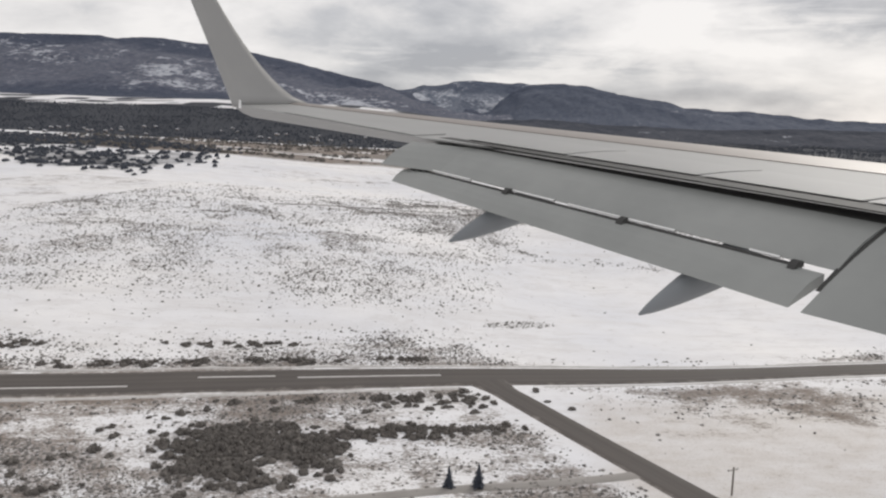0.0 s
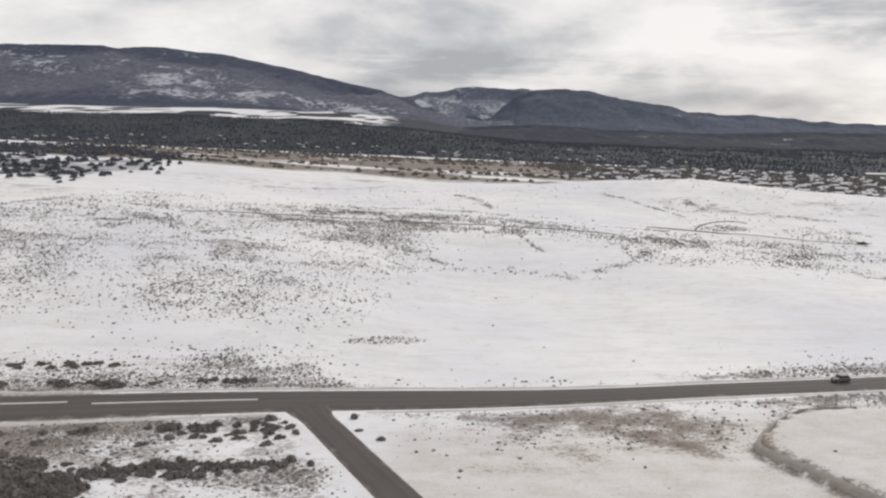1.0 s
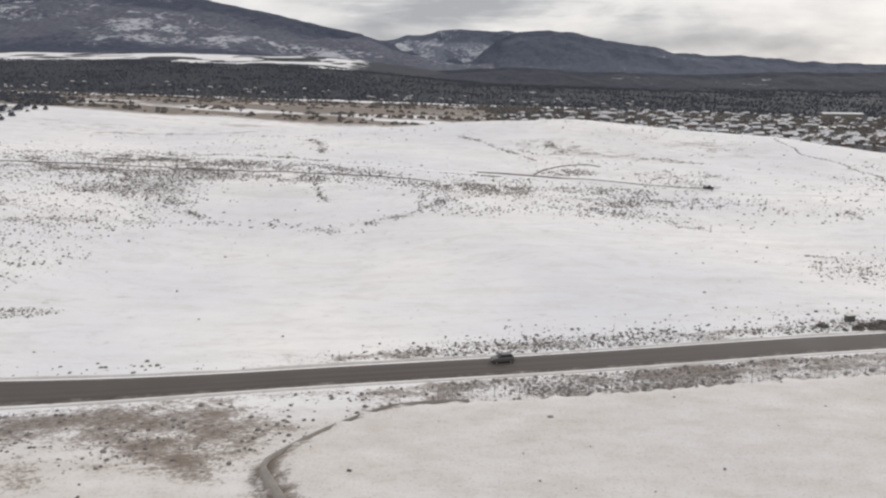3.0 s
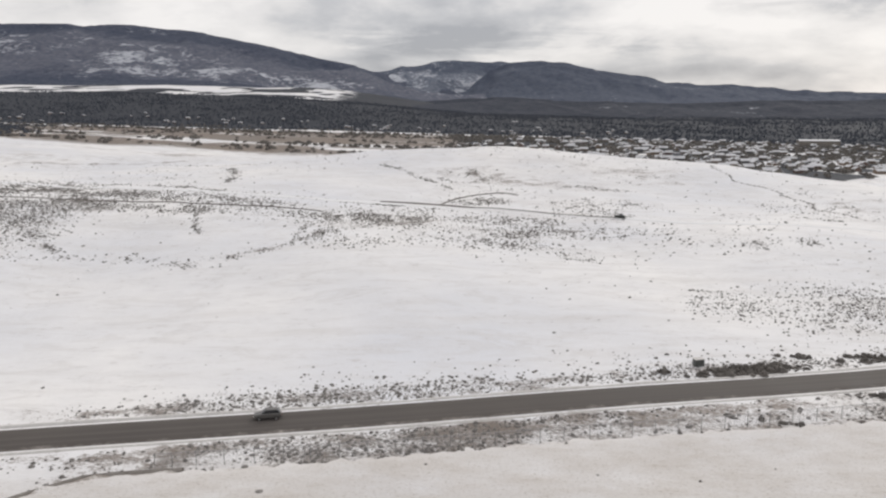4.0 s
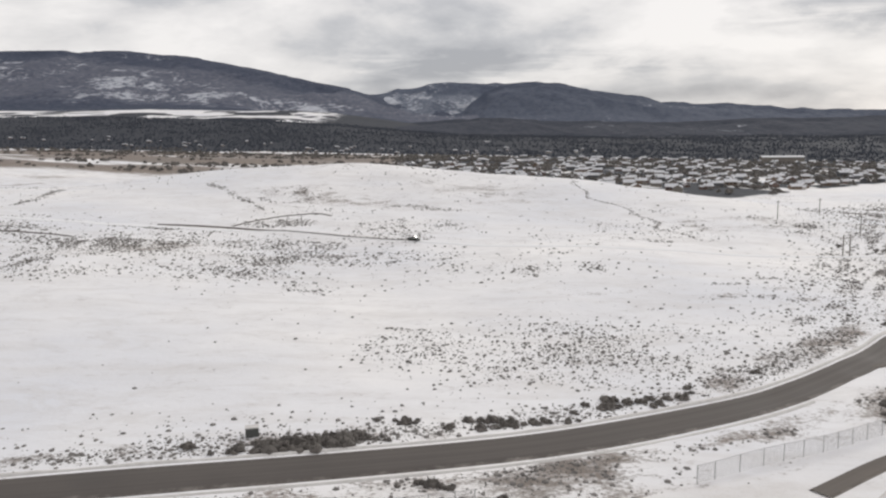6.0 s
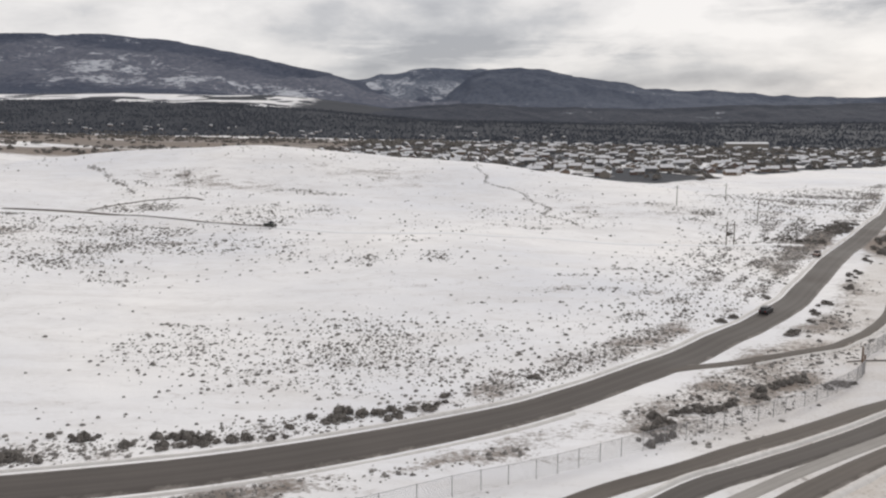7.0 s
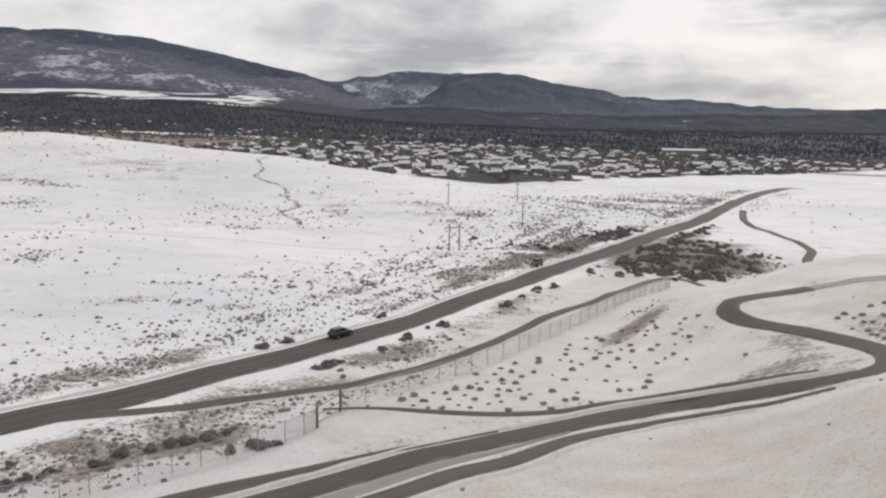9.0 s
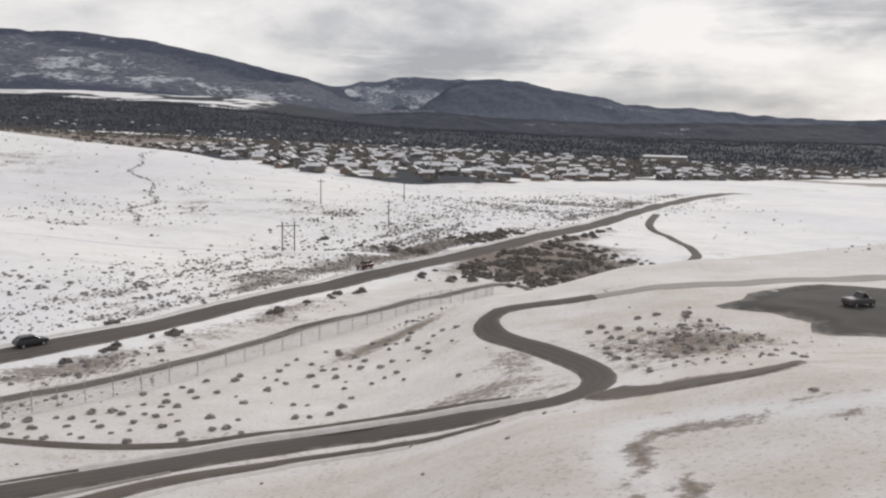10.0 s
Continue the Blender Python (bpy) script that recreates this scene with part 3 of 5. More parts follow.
HILL_TRACK = spline([(-120, 372), (-60, 365), (-13, 355), (54, 337), (93, 331), (142, 332), (165, 328), (190, 318), (231, 308), (297, 312), (330, 316)], 2.5)
ribbon("road_hill_track", HILL_TRACK, np.where(HILL_TRACK[:, 0] > 120, 1.0, 1.7), 0.12, CLEAN_SNOW, "snow-packed track crossing the hill")
HILL_RUT = spline([(112, 333), (130, 336.5), (150, 332), (168, 327.5), (182, 321.5), (191, 318)], 2)
ribbon("road_hill_rut", HILL_RUT, 0.9, 0.2, GRAVEL, "dark wheel ruts on the hill track")
HILL_SPUR = spline([(133, 339), (139, 350), (147, 358), (155, 362), (161, 358)], 2)
ribbon("road_hill_spur", HILL_SPUR, 0.45, 0.15, GRAVEL, "short dark spur climbing from the hill track")
HILL_LOWER = spline([(-63, 303), (-34, 321), (-10, 324), (10, 321), (32, 317), (61, 315.5), (83, 314), (96, 312)], 2.5)
ribbon("road_hill_lower", HILL_LOWER, 0.6, 0.12, GRAVEL, "faint dark track below the hill")
WIND = spline([(379, 287), (381, 292), (389, 315), (396, 328), (399, 340), (398, 358), (397, 372), (405, 395)], 1.5)
ribbon("road_winding_track", WIND, 1.3, 0.12, ASPHALT, "narrow winding track between snowbanks")


YARD = road_material("wet_dark_yard", (0.026, 0.024, 0.022), (0.052, 0.047, 0.044), 0.7)


def apron():
    """Wet dark yard with an uneven slushy rim."""
    bm = bmesh.new()
    rings = []
    for size in (0.45, 0.82, 1.0):
        ring = []
        for k in range(60):
            a = 2 * math.pi * k / 60
            r = size * (1 + 0.13 * math.sin(3 * a + 1) + 0.05 * math.sin(7 * a) + 0.03 * math.sin(13 * a + 2))
            x, y = 402 + 33 * r * math.cos(a) * 0.95, 241.5 + 13 * r * math.sin(a) + 0.12 * 33 * r * math.cos(a)
            ring.append(bm.verts.new((x, y, height(x, y) + (0.2 if size < 1 else 0.02))))
        rings.append(ring)
    centre = bm.verts.new((402, 241.5, height(402, 241.5) + 0.22))
    for k in range(60):
        n = (k + 1) % 60
        bm.faces.new((centre, rings[0][k], rings[0][n]))
        for inner, outer in zip(rings, rings[1:]):
            bm.faces.new((inner[k], outer[k], outer[n], inner[n]))
    me = bpy.data.meshes.new("apron")
    bm.verts.index_update()
    bm.to_mesh(me)
    bm.free()
    me.uv_layers.new(name="UVMap")
    scalar(me, "rim", np.concatenate([np.full(60, 0.2), np.full(60, 0.42), np.full(60, 0.9), [0.2]]))
    me.materials.append(YARD)
    tagged(new("pavement_yard", me), "wet dark paved yard with slush", "yard", kind="structure")


apron()
MUD_SPUR = spline([(353.6, 217.2), (355, 214.4), (357.6, 211.4), (360.6, 209.8), (363.6, 210.2), (366, 211.5)], 0.8)
ribbon("road_mud_spur", MUD_SPUR, 2.3 - 1.6 * step(355, 366, MUD_SPUR[:, 0]), 0.14, GRAVEL, "muddy ruts leaving the bend")


def snowbank(line, half, side, start, end, width, tall, seed, low_y=-999, high_y=999):
    """A low uneven ploughed ridge of snow along a road's edge."""
    sel = (line[:, 0] >= start) & (line[:, 0] <= end) & (line[:, 1] >= low_y) & (line[:, 1] <= high_y)
    half = np.broadcast_to(np.asarray(half, float), (len(line),))[sel]
    tan = np.gradient(line, axis=0)
    tan /= np.linalg.norm(tan, axis=1)[:, None]
    nor = np.stack([-tan[:, 1], tan[:, 0]], -1)[sel] * side
    c = line[sel]
    n = value_noise(c[:, 0], c[:, 1], 7, seed, 3)
    prof = [(-0.5, 0.0), (-0.25, 0.7), (0.05, 1.0), (0.3, 0.6), (0.6, 0.0)]
    V = []
    for u, v in prof:
        q = c + nor * (half + width * (0.5 + u) * (0.6 + 0.8 * n))[:, None]
        V.append(np.stack([q[:, 0], q[:, 1], ground_z(q[:, 0], q[:, 1]) - 0.05 + v * tall * (0.35 + 1.3 * n)], -1))
    V = np.stack(V, 1)
    me = mesh_arrays("snowbank", V.reshape(-1, 3), grid_faces(len(prof), len(c)), SNOW, True)
    tagged(new("snowbank", me), "low ridge of ploughed snow along the road edge", "snowbank", "ploughed snowbanks", "stuff")


snowbank(ROAD_LINE, MAIN_HALF, 1, -160, 400, 0.9, 0.3, 61)
snowbank(ROAD_LINE, MAIN_HALF, -1, 18, 250, 0.7, 0.25, 62)
snowbank(ROAD_LINE, MAIN_HALF, -1, -160, 5, 1.2, 0.35, 63)
snowbank(PERIMETER, 1.75, 1, 240, 350, 0.9, 0.35, 64, high_y=222)
snowbank(LOWER, LOWER_HALF, -1, 252, 340, 0.9, 0.3, 66)
snowbank(FENCE_TRACK, 1.0, -1, 280, 350, 0.7, 0.25, 67)
for first, last, shift in ((-110, -54, -2.2), (-27, 2, 0.6), (-45, -29, 1.6)):
    sel = (ROAD_LINE[:, 0] > first) & (ROAD_LINE[:, 0] < last)
    ribbon("snow_strip", offset_line(ROAD_LINE, shift)[sel], 0.45, 0.24, SNOW, "thin strip of snow left between lanes", "snow", "stuff", across=4, crown=0.03)
SPLASH = spline([(353.5, 186), (351.9, 192.7), (350.8, 195.8), (350.2, 198.5), (351, 200.8), (353.5, 202.3), (357, 202.2), (361.6, 201.2), (366.5, 201), (382, 203)], 1.5)

# ---------------------------------------------------------------- sagebrush
rng = np.random.default_rng(5)


def tuft_shape(seed, spikes, rings=5):
    """A ragged low dome of twigs: verts and triangles, about one metre across."""
    g = np.random.default_rng(seed)
    v, f = [(0, 0, 0.55 + 0.15 * g.random())], []
    for lvl, (rad, z) in enumerate(((0.32, 0.42), (0.5, 0.12))):
        for k in range(rings):
            a = 2 * math.pi * (k + 0.5 * lvl) / rings + g.normal(0, 0.15)
            r = rad * (0.75 + 0.5 * g.random())
            v.append((r * math.cos(a), r * math.sin(a), z * (0.7 + 0.6 * g.random())))
    for k in range(rings):
        n = (k + 1) % rings
        f += [(0, 1 + k, 1 + n), (1 + k, 1 + rings + k, 1 + n), (1 + n, 1 + rings + k, 1 + rings + n)]
    for k in range(spikes):
        a, e = 2 * math.pi * g.random(), 0.25 + 0.9 * g.random()
        r0, r1 = 0.2, 0.5 + 0.3 * g.random()
        w = 0.09
        c, s = math.cos(a), math.sin(a)
        i = len(v)
        v += [(r0 * c - w * s, r0 * s + w * c, 0.2), (r0 * c + w * s, r0 * s - w * c, 0.2), (r1 * c * math.cos(e), r1 * s * math.cos(e), 0.15 + r1 * math.sin(e))]
        f.append((i, i + 1, i + 2))
    return np.array(v), np.array(f)


def scatter(name, label, category, x, y, size, mat, shapes, squash=1.0, sink=0.08):
    """One mesh of many tufts standing on the ground."""
    z = ground_z(x, y)
    pick = rng.integers(0, len(shapes), len(x))
    turn = rng.uniform(0, 2 * math.pi, len(x))
    V, F, base = [], [], 0
    for k, (sv, sf) in enumerate(shapes):
        m = np.nonzero(pick == k)[0]
        if not len(m):
            continue
        c, s = np.cos(turn[m]), np.sin(turn[m])
        sx = size[m] * rng.uniform(0.8, 1.3, len(m))
        sy, sz = size[m] * rng.uniform(0.8, 1.2, len(m)), size[m] * squash * rng.uniform(0.75, 1.25, len(m))
        px, py, pz = sv[None, :, 0] * sx[:, None], sv[None, :, 1] * sy[:, None], sv[None, :, 2] * sz[:, None]
        W = np.stack([x[m, None] + px * c[:, None] - py * s[:, None], y[m, None] + px * s[:, None] + py * c[:, None], z[m, None] - sink * size[m, None] + pz], -1)
        V.append(W.reshape(-1, 3))
        F.append((sf[None] + (base + np.arange(len(m)) * len(sv))[:, None, None]).reshape(-1, 3))
        base += W.shape[0] * W.shape[1]
    me = mesh_arrays(name, np.vstack(V), np.vstack(F), mat, False)
    return tagged(new(name, me), label, category, kind="stuff")


def keep_off_roads(x, y):
    ok = np.ones(len(x), bool)
    for line, half in ((ROAD_LINE, MAIN_HALF + 1.2), (SIDE, 3.9), (PERIMETER, 2.6), (YARD_LINK, 2.2), (LOWER, 2.5), (UPPER, 1.2), (FENCE_TRACK, 1.7), (WIND, 1.9), (HILL_TRACK, 1.8), (ISLAND_TRACK, 0.9), (SPLASH, 1.5)):
        d, i = from_line(x, y, line)
        ok &= np.abs(d) > np.broadcast_to(np.asarray(half, float), (len(line),))[i]
    ok &= ((x - 402) / 35) ** 2 + ((y - 241.5 - 0.12 * (x - 402)) / 15) ** 2 > 1
    return ok


def along(x, y, points, width):
    """1 on a line, fading over its width."""
    line = spline(points, 2.5)
    out = np.zeros(x.shape)
    m = (x > line[:, 0].min() - 8) & (x < line[:, 0].max() + 8) & (y > line[:, 1].min() - 8) & (y < line[:, 1].max() + 8)
    if m.any():
        d, _ = from_line(x[m], y[m], line)
        out[m] = np.exp(-(d / width) ** 2)
    return out


def hill_brush(x, y):
    """Gullies, track sides and clumps where brush has gathered on the hill."""
    g = value_noise(x, y, 5, 81, 2)
    ragged = 0.25 + 1.2 * step(0.38, 0.62, g)
    p = 0.45 * along(x, y, [(-17, 214), (-16, 224), (-15, 234), (-9, 245), (7, 254), (27, 261), (52, 266)], 1.8)
    p = p + 0.7 * along(x, y, [(-4, 310), (4, 298), (12, 288), (21, 280), (29, 271), (33, 268)], 1.6)
    p = p + 0.8 * along(x, y, [(57, 310), (59, 302), (61, 294), (65, 283)], 1.0)
    p = p + 0.5 * along(x, y, [(-47, 272), (-40, 285), (-29, 299), (-11, 311)], 1.6)
    p = p + 0.9 * along(x, y, [(106, 402), (114, 394), (122, 384), (129, 376), (136, 367)], 1.3)
    p = p + 0.4 * along(x, y, [(52, 364), (49, 380), (44, 402), (36, 430)], 1.8)
    p = p + 0.5 * along(x, y, [(66, 256), (75, 261), (89, 267), (95, 275), (101, 285), (110, 294)], 2.6)
    p = p + 0.5 * along(x, y, [(94, 276), (94, 292), (97, 304), (99, 312)], 1.2)
    p = p + 0.5 * along(x, y, [(-19, 363), (5, 361), (33, 351), (65, 335), (97, 331), (118, 328)], 1.8)
    p = p + 0.4 * along(x, y, [(133, 381), (140, 377), (148, 380), (153, 386)], 2.0)
    for cx, cy, rx, ry, turn, k in ((112, 306, 24, 12, 12, 0.52), (108, 272, 15, 9, 0, 0.20), (146, 281, 22, 10, 5, 0.18), (158, 312, 13, 7, 5, 0.42), (55, 262, 8, 2.2, 0, 0.3), (71, 256, 9, 2.2, -10, 0.4)):
        p = p + k * blob(x, y, cx, cy, rx, ry, turn)
    for cx, cy, rx, ry, turn, k in ((40, 309, 52, 5, -3, 0.30), (-14, 350, 24, 22, 10, 0.26), (20, 333, 60, 11, -14, 0.34), (54, 308, 10, 5, 0, 0.35), (-60, 250, 11, 4, 15, 0.45), (-48, 236, 8, 6, 0, 0.55), (-25, 206, 15, 6, 28, 0.5)):
        p = p + k * blob(x, y, cx, cy, rx, ry, turn)
    for cx, cy, rx, ry, turn, k in ((146, 390, 10, 7, 0, 0.22), (192, 371, 14, 3.5, -15, 0.32), (188, 340, 20, 13, 0, 0.24), (148, 346, 11, 7, 20, 0.42), (168, 297, 34, 9, 3, 0.30), (219, 281, 8, 7, 0, 0.22), (236, 280, 5, 5, 0, 0.28), (169, 268, 8, 4.5, -30, 0.34)):
        p = p + k * blob(x, y, cx, cy, rx, ry, turn)
    for cx, cy, rx, ry, turn, k in ((262, 269, 5, 0.9, 10, 0.7), (271, 276, 5, 0.9, 10, 0.7), (275, 259, 4, 1.6, 20, 0.8), (267, 260, 3, 1.6, 20, 0.8), (280, 255, 5, 1.5, 40, 0.7), (268, 244, 5, 2.0, 40, 0.8), (194, 238, 6, 0.9, -10, 0.9), (245, 251, 5, 0.8, 10, 0.7), (259, 259, 6, 0.8, 15, 0.6)):
        p = p + k * blob(x, y, cx, cy, rx, ry, turn)
    return 0.7 * p * ragged


def sage_density(x, y):
    """Bushes to the square metre."""
    x, y = np.asarray(x, float), np.asarray(y, float)
    d, _ = from_line(x, y, ROAD_LINE)
    n1, n2, n3 = value_noise(x, y, 26, 71), value_noise(x * 0.6, y, 9, 72), value_noise(x, y, 60, 73)
    clump = step(0.40, 0.62, n1)
    patch = step(0.42, 0.6, n2)
    east = step(0, 12, x - (2 + 0.18 * (y - 190)))
    p = 0.0012 + 0 * x
    p = p + 0.30 * (1 - east) * step(188, 202, y) * step(360, 300, y) * (0.32 + 0.7 * clump) * (0.35 + 0.9 * patch)
    p = p + 0.10 * blob(x, y, -12, 220, 18, 9, -30) + 1.3 * blob(x, y, 20, 188.5, 8.5, 2.8, 20)
    # band beside the hill tracks
    band = np.exp(-((y - (322 - 0.03 * x)) / 16) ** 2) * step(-80, -20, x) * step(205, 180, x)
    p = p + 0.11 * band * (0.15 + clump * (0.3 + patch)) + hill_brush(x, y)
    p = p + 0.05 * blob(x, y, 125, 292, 44, 20, -8) * (0.15 + patch)
    p = p + 0.5 * blob(x, y, 216, 227, 29, 18, 6) * (0.35 + 0.8 * patch) * (0.5 + 0.5 * step(0.3, 0.5, n1))
    p = p + 0.03 * step(120, 160, x) * step(300, 330, y) * step(410, 380, y) * step(0.55, 0.68, n1) * (1 - 0.9 * blob(x, y, 250, 395, 45, 40)) * step(300, 270, x)
    p = p + 0.03 * step(130, 150, x) * step(262, 275, y) * step(306, 296, y) * step(262, 235, x) * (0.1 + clump * patch * 1.5)
    # verge north of the road
    north = np.where(d > 0, 1.0, 0.0)
    p = p + north * 0.5 * step(14, 3, x) * step(5, 8, d) * step(34, 20, d) * (0.15 + patch * (0.4 + clump))
    thick = 0.7 * step(18, 8, x) + 0.55 * step(78, 105, x) * step(300, 240, x) * 0.9 + 0.16 * step(200, 260, x) + 0.04
    p = p + north * thick * np.exp(-((np.abs(d) - 8.5) / (3.0 + 3.5 * step(10, -10, x))) ** 2) * (0.35 + 0.9 * patch)
    p = p + north * 0.2 * step(85, 120, x) * step(230, 190, x) * step(26, 10, d) * (0.2 + clump)
    streak = value_noise(x * 0.55 + y * 0.8, (y * 0.55 - x * 0.83) * 6.0, 13, 75)
    p = p + north * 0.38 * step(265, 305, x) * step(352, 335, x) * step(4.5, 7, d) * step(36, 18, d) * step(0.42, 0.58, streak) + north * 0.05 * step(225, 265, x) * step(360, 335, x) * step(4.5, 7, d) * step(45, 20, d)
    # south of the road
    south = np.where(d < 0, 1.0, 0.0)
    p = p + south * 0.55 * step(82, 100, x) * step(228, 212, x) * step(3.5, 5.5, -d) * step(20, 15, -d) * step(2, -1, bank(x, y)) * (0.25 + 0.9 * patch)
    p = p + south * 0.22 * step(22, 34, x) * step(86, 80, x) * step(5, 7, -d) * step(30, 14, -d) * (0.15 + clump)
    p = p + south * 0.62 * step(-3, -12, x - (10.5 + 0.5 * (147 - y))) * step(4, 8, -d) * step(75, 50, -d) * (0.2 + 0.9 * patch) * (0.3 + clump)
    p = p + south * 0.30 * step(205, 225, x) * step(330, 300, x) * step(6, 8, -d) * step(22, 14, -d) * step(0.47, 0.62, n2)
    p = p + 0.35 * blob(x, y, 366, 312, 18, 13, 40) * (0.4 + patch) + 0.3 * blob(x, y, 365, 228, 8, 8, 40) * patch + 0.35 * blob(x, y, 336, 257, 12, 2.2, 50) * patch
    p = p + 0.25 * blob(x, y, 372, 400, 60, 22, 40) * (0.3 + patch)
    p = p + 0.006 * step(0.55, 0.7, n3) + 0.03 * step(430, 480, y) * step(0.5, 0.65, n1)
    p = p + 0.32 * blob(x, y, 314, 350, 20, 11, 60) * (0.1 + patch) + 0.2 * blob(x, y, 292, 366, 22, 7, -10) * patch + 0.35 * blob(x, y, 268, 322, 18, 2.0, -8) * patch
    gully = np.exp(-((x - (277 - 0.36 * (y - 325) + 3.0 * np.sin(y / 8.0) + 1.5 * np.sin(y / 3.1))) / 0.8) ** 2) * step(325, 332, y) * step(415, 405, y)
    p = p + 0.36 * gully
    clear = blob(x, y, 90, 225, 75, 36, 10)
    return np.clip(p * (1 - 0.93 * step(0.3, 0.6, clear) * north * step(12, 20, d)), 0, 0.9)


build_ground()


def build_sage():
    gx, gy = np.meshgrid(np.arange(-250, 455, 0.6), np.arange(84, 470, 0.6))
    x, y = gx.ravel() + rng.uniform(0, 0.6, gx.size), gy.ravel() + rng.uniform(0, 0.6, gx.size)
    inside = np.abs(x - 0.45 * y - 60) < 330
    x, y = x[inside], y[inside]
    take = rng.random(len(x)) < (2.0 + 0.4 * step(265, 285, y)) * sage_density(x, y)
    x, y = x[take], y[take]
    ok = keep_off_roads(x, y)
    x, y = x[ok], y[ok]
    size = 0.22 + 0.62 * rng.random(len(x)) ** 3.2
    near = y < 270
    shapes = [tuft_shape(100 + k, 8) for k in range(7)]
    low = [tuft_shape(140 + k, 4, 4) for k in range(5)]
    scatter("sagebrush_near", "grey-brown sagebrush tufts poking through snow", "sagebrush", x[near], y[near], size[near], SAGE, shapes, 0.66)
    scatter("sagebrush_hill", "grey-brown sagebrush scattered over the snowy hill", "sagebrush", x[~near], y[~near], size[~near] * 1.25, SAGE, low, 0.66)


build_sage()

# ---------------------------------------------------------------- shrubs and woods


def lobed_shape(seed, lobes, spikes):
    """A thick shrub of several ragged lobes."""
    g = np.random.default_rng(seed)
    V, F, base = [], [], 0
    for k in range(lobes):
        v, f = tuft_shape(seed * 31 + k, spikes, 6)
        a, r = 2 * math.pi * k / lobes + g.normal(0, 0.3), 0.32 * (k > 0) + 0.1 * g.random()
        s = 0.6 + 0.4 * g.random()
        V.append(v * s + np.array([r * math.cos(a), r * math.sin(a), 0.12 * g.random()]))
        F.append(f + base)
        base += len(v)
    return np.vstack(V), np.vstack(F)


def build_thickets():
    shapes = [lobed_shape(300 + k, 4, 10) for k in range(5)]
    n = 220000
    x, y = rng.uniform(-140, 420, n), rng.uniform(84, 365, n)
    d, _ = from_line(x, y, ROAD_LINE)
    nz = value_noise(x, y, 8, 91)
    p = 0.95 * blob(x, y, -26, 111, 11, 13, 70) * step(0.25, 0.42, nz) + 1.4 * blob(x, y, -5, 120, 17, 2.6, 11)
    p = p + 0.18 * step(-20, -34, x) * step(126, 118, y) * step(0.5, 0.62, nz) + 0.3 * blob(x, y, -14, 131, 26, 2.5, 7) * step(0.4, 0.6, nz)
    p = p + 1.6 * blob(x, y, 184, 187.4, 9, 1.9, 11) + 0.3 * step(160, 175, x) * step(262, 230, x) * np.exp(-((d - 7.6) / 1.4) ** 2) * step(0.45, 0.6, nz)
    p = p + 0.5 * blob(x, y, 270, 203.5, 8, 1.6, 24) * step(0.35, 0.5, nz) + 0.5 * blob(x, y, 283, 210, 9, 1.5, 30) * step(0.4, 0.55, nz)
    p = p + 1.1 * blob(x + 9 * (value_noise(x, y, 9, 94) - 0.5), y + 9 * (nz - 0.5), 366, 309, 19, 8, 48) * step(0.42, 0.56, 0.5 * nz + 0.5 * value_noise(x, y, 3.5, 92)) + 0.5 * blob(x, y, 350, 321, 10, 3, 50)
    p = p + 0.4 * np.where(d < 0, 1, 0) * step(296, 306, x) * np.exp(-((-d - 6.5) / 0.9) ** 2) * step(0.35, 0.55, nz)
    for cx, cy, rx, ry, turn, k in ((202, 166, 8, 3.2, 10, 0.9), (206, 172, 5, 1.4, 10, 0.9), (198, 176, 5, 1.0, -8, 0.9), (174, 168, 6, 2.4, 0, 0.45), (184, 163, 7, 2.0, 8, 0.4)):
        p = p + k * blob(x, y, cx, cy, rx, ry, turn) * step(0.32, 0.5, value_noise(x, y, 4, 93))
    for cx, cy, rx, ry, turn, k in ((17.5, 142, 1.2, 0.8, 0, 1.5), (20, 136.5, 0.8, 0.7, 0, 1.5), (23.5, 132.5, 0.8, 0.7, 0, 1.5), (5, 141, 1.0, 1.0, 0, 1.5), (9, 130, 1.2, 0.8, 0, 1.5), (3, 134, 7, 4, 0, 0.35)):
        p = p + k * blob(x, y, cx, cy, rx, ry, turn)
    for cx, cy, rx, ry, turn, k in ((194, 195, 5, 0.9, 0, 0.8), (205, 195.5, 4, 0.9, 0, 0.9), (213, 195, 6, 1.1, 0, 0.9), (223, 202, 3.5, 1.6, 0, 1.0), (224, 197, 2.5, 0.7, 0, 0.9), (230, 202, 4, 1.0, 0, 0.8)):
        p = p + k * blob(x, y, cx, cy, rx, ry, turn)
    for cx, cy, rx, ry, turn, k in ((261, 197, 5, 2.2, 62, 1.0), (266, 202.5, 3, 1.4, 30, 0.8), (281, 211.5, 8, 1.1, 38, 0.9), (270, 207.5, 3.5, 0.9, 30, 0.8), (287, 210.5, 4, 0.8, 30, 0.8), (294, 237, 7, 1.3, 50, 0.7), (305, 252, 12, 0.9, 54, 0.6), (288, 246, 8, 1.4, 42, 0.6), (298, 259, 8, 1.4, 50, 0.5)):
        p = p + k * blob(x, y, cx, cy, rx, ry, turn) * step(0.3, 0.5, value_noise(x, y, 4, 93))
    p = p + (0.9 * blob(x, y, 353, 309, 20, 5, 55) + 0.7 * blob(x, y, 326, 324, 15, 3, -18) + 0.8 * blob(x, y, 350, 340, 16, 5, 50)) * step(0.42, 0.6, value_noise(x, y, 4, 93))
    hollow = blob(x + 12 * (value_noise(x, y, 11, 94) - 0.5), y + 12 * (nz - 0.5), 361, 322, 30, 15, 62)
    p = p + 0.8 * hollow * step(0.40, 0.58, 0.4 * nz + 0.6 * value_noise(x, y, 3.2, 96)) * step(0, 12, x - 336)
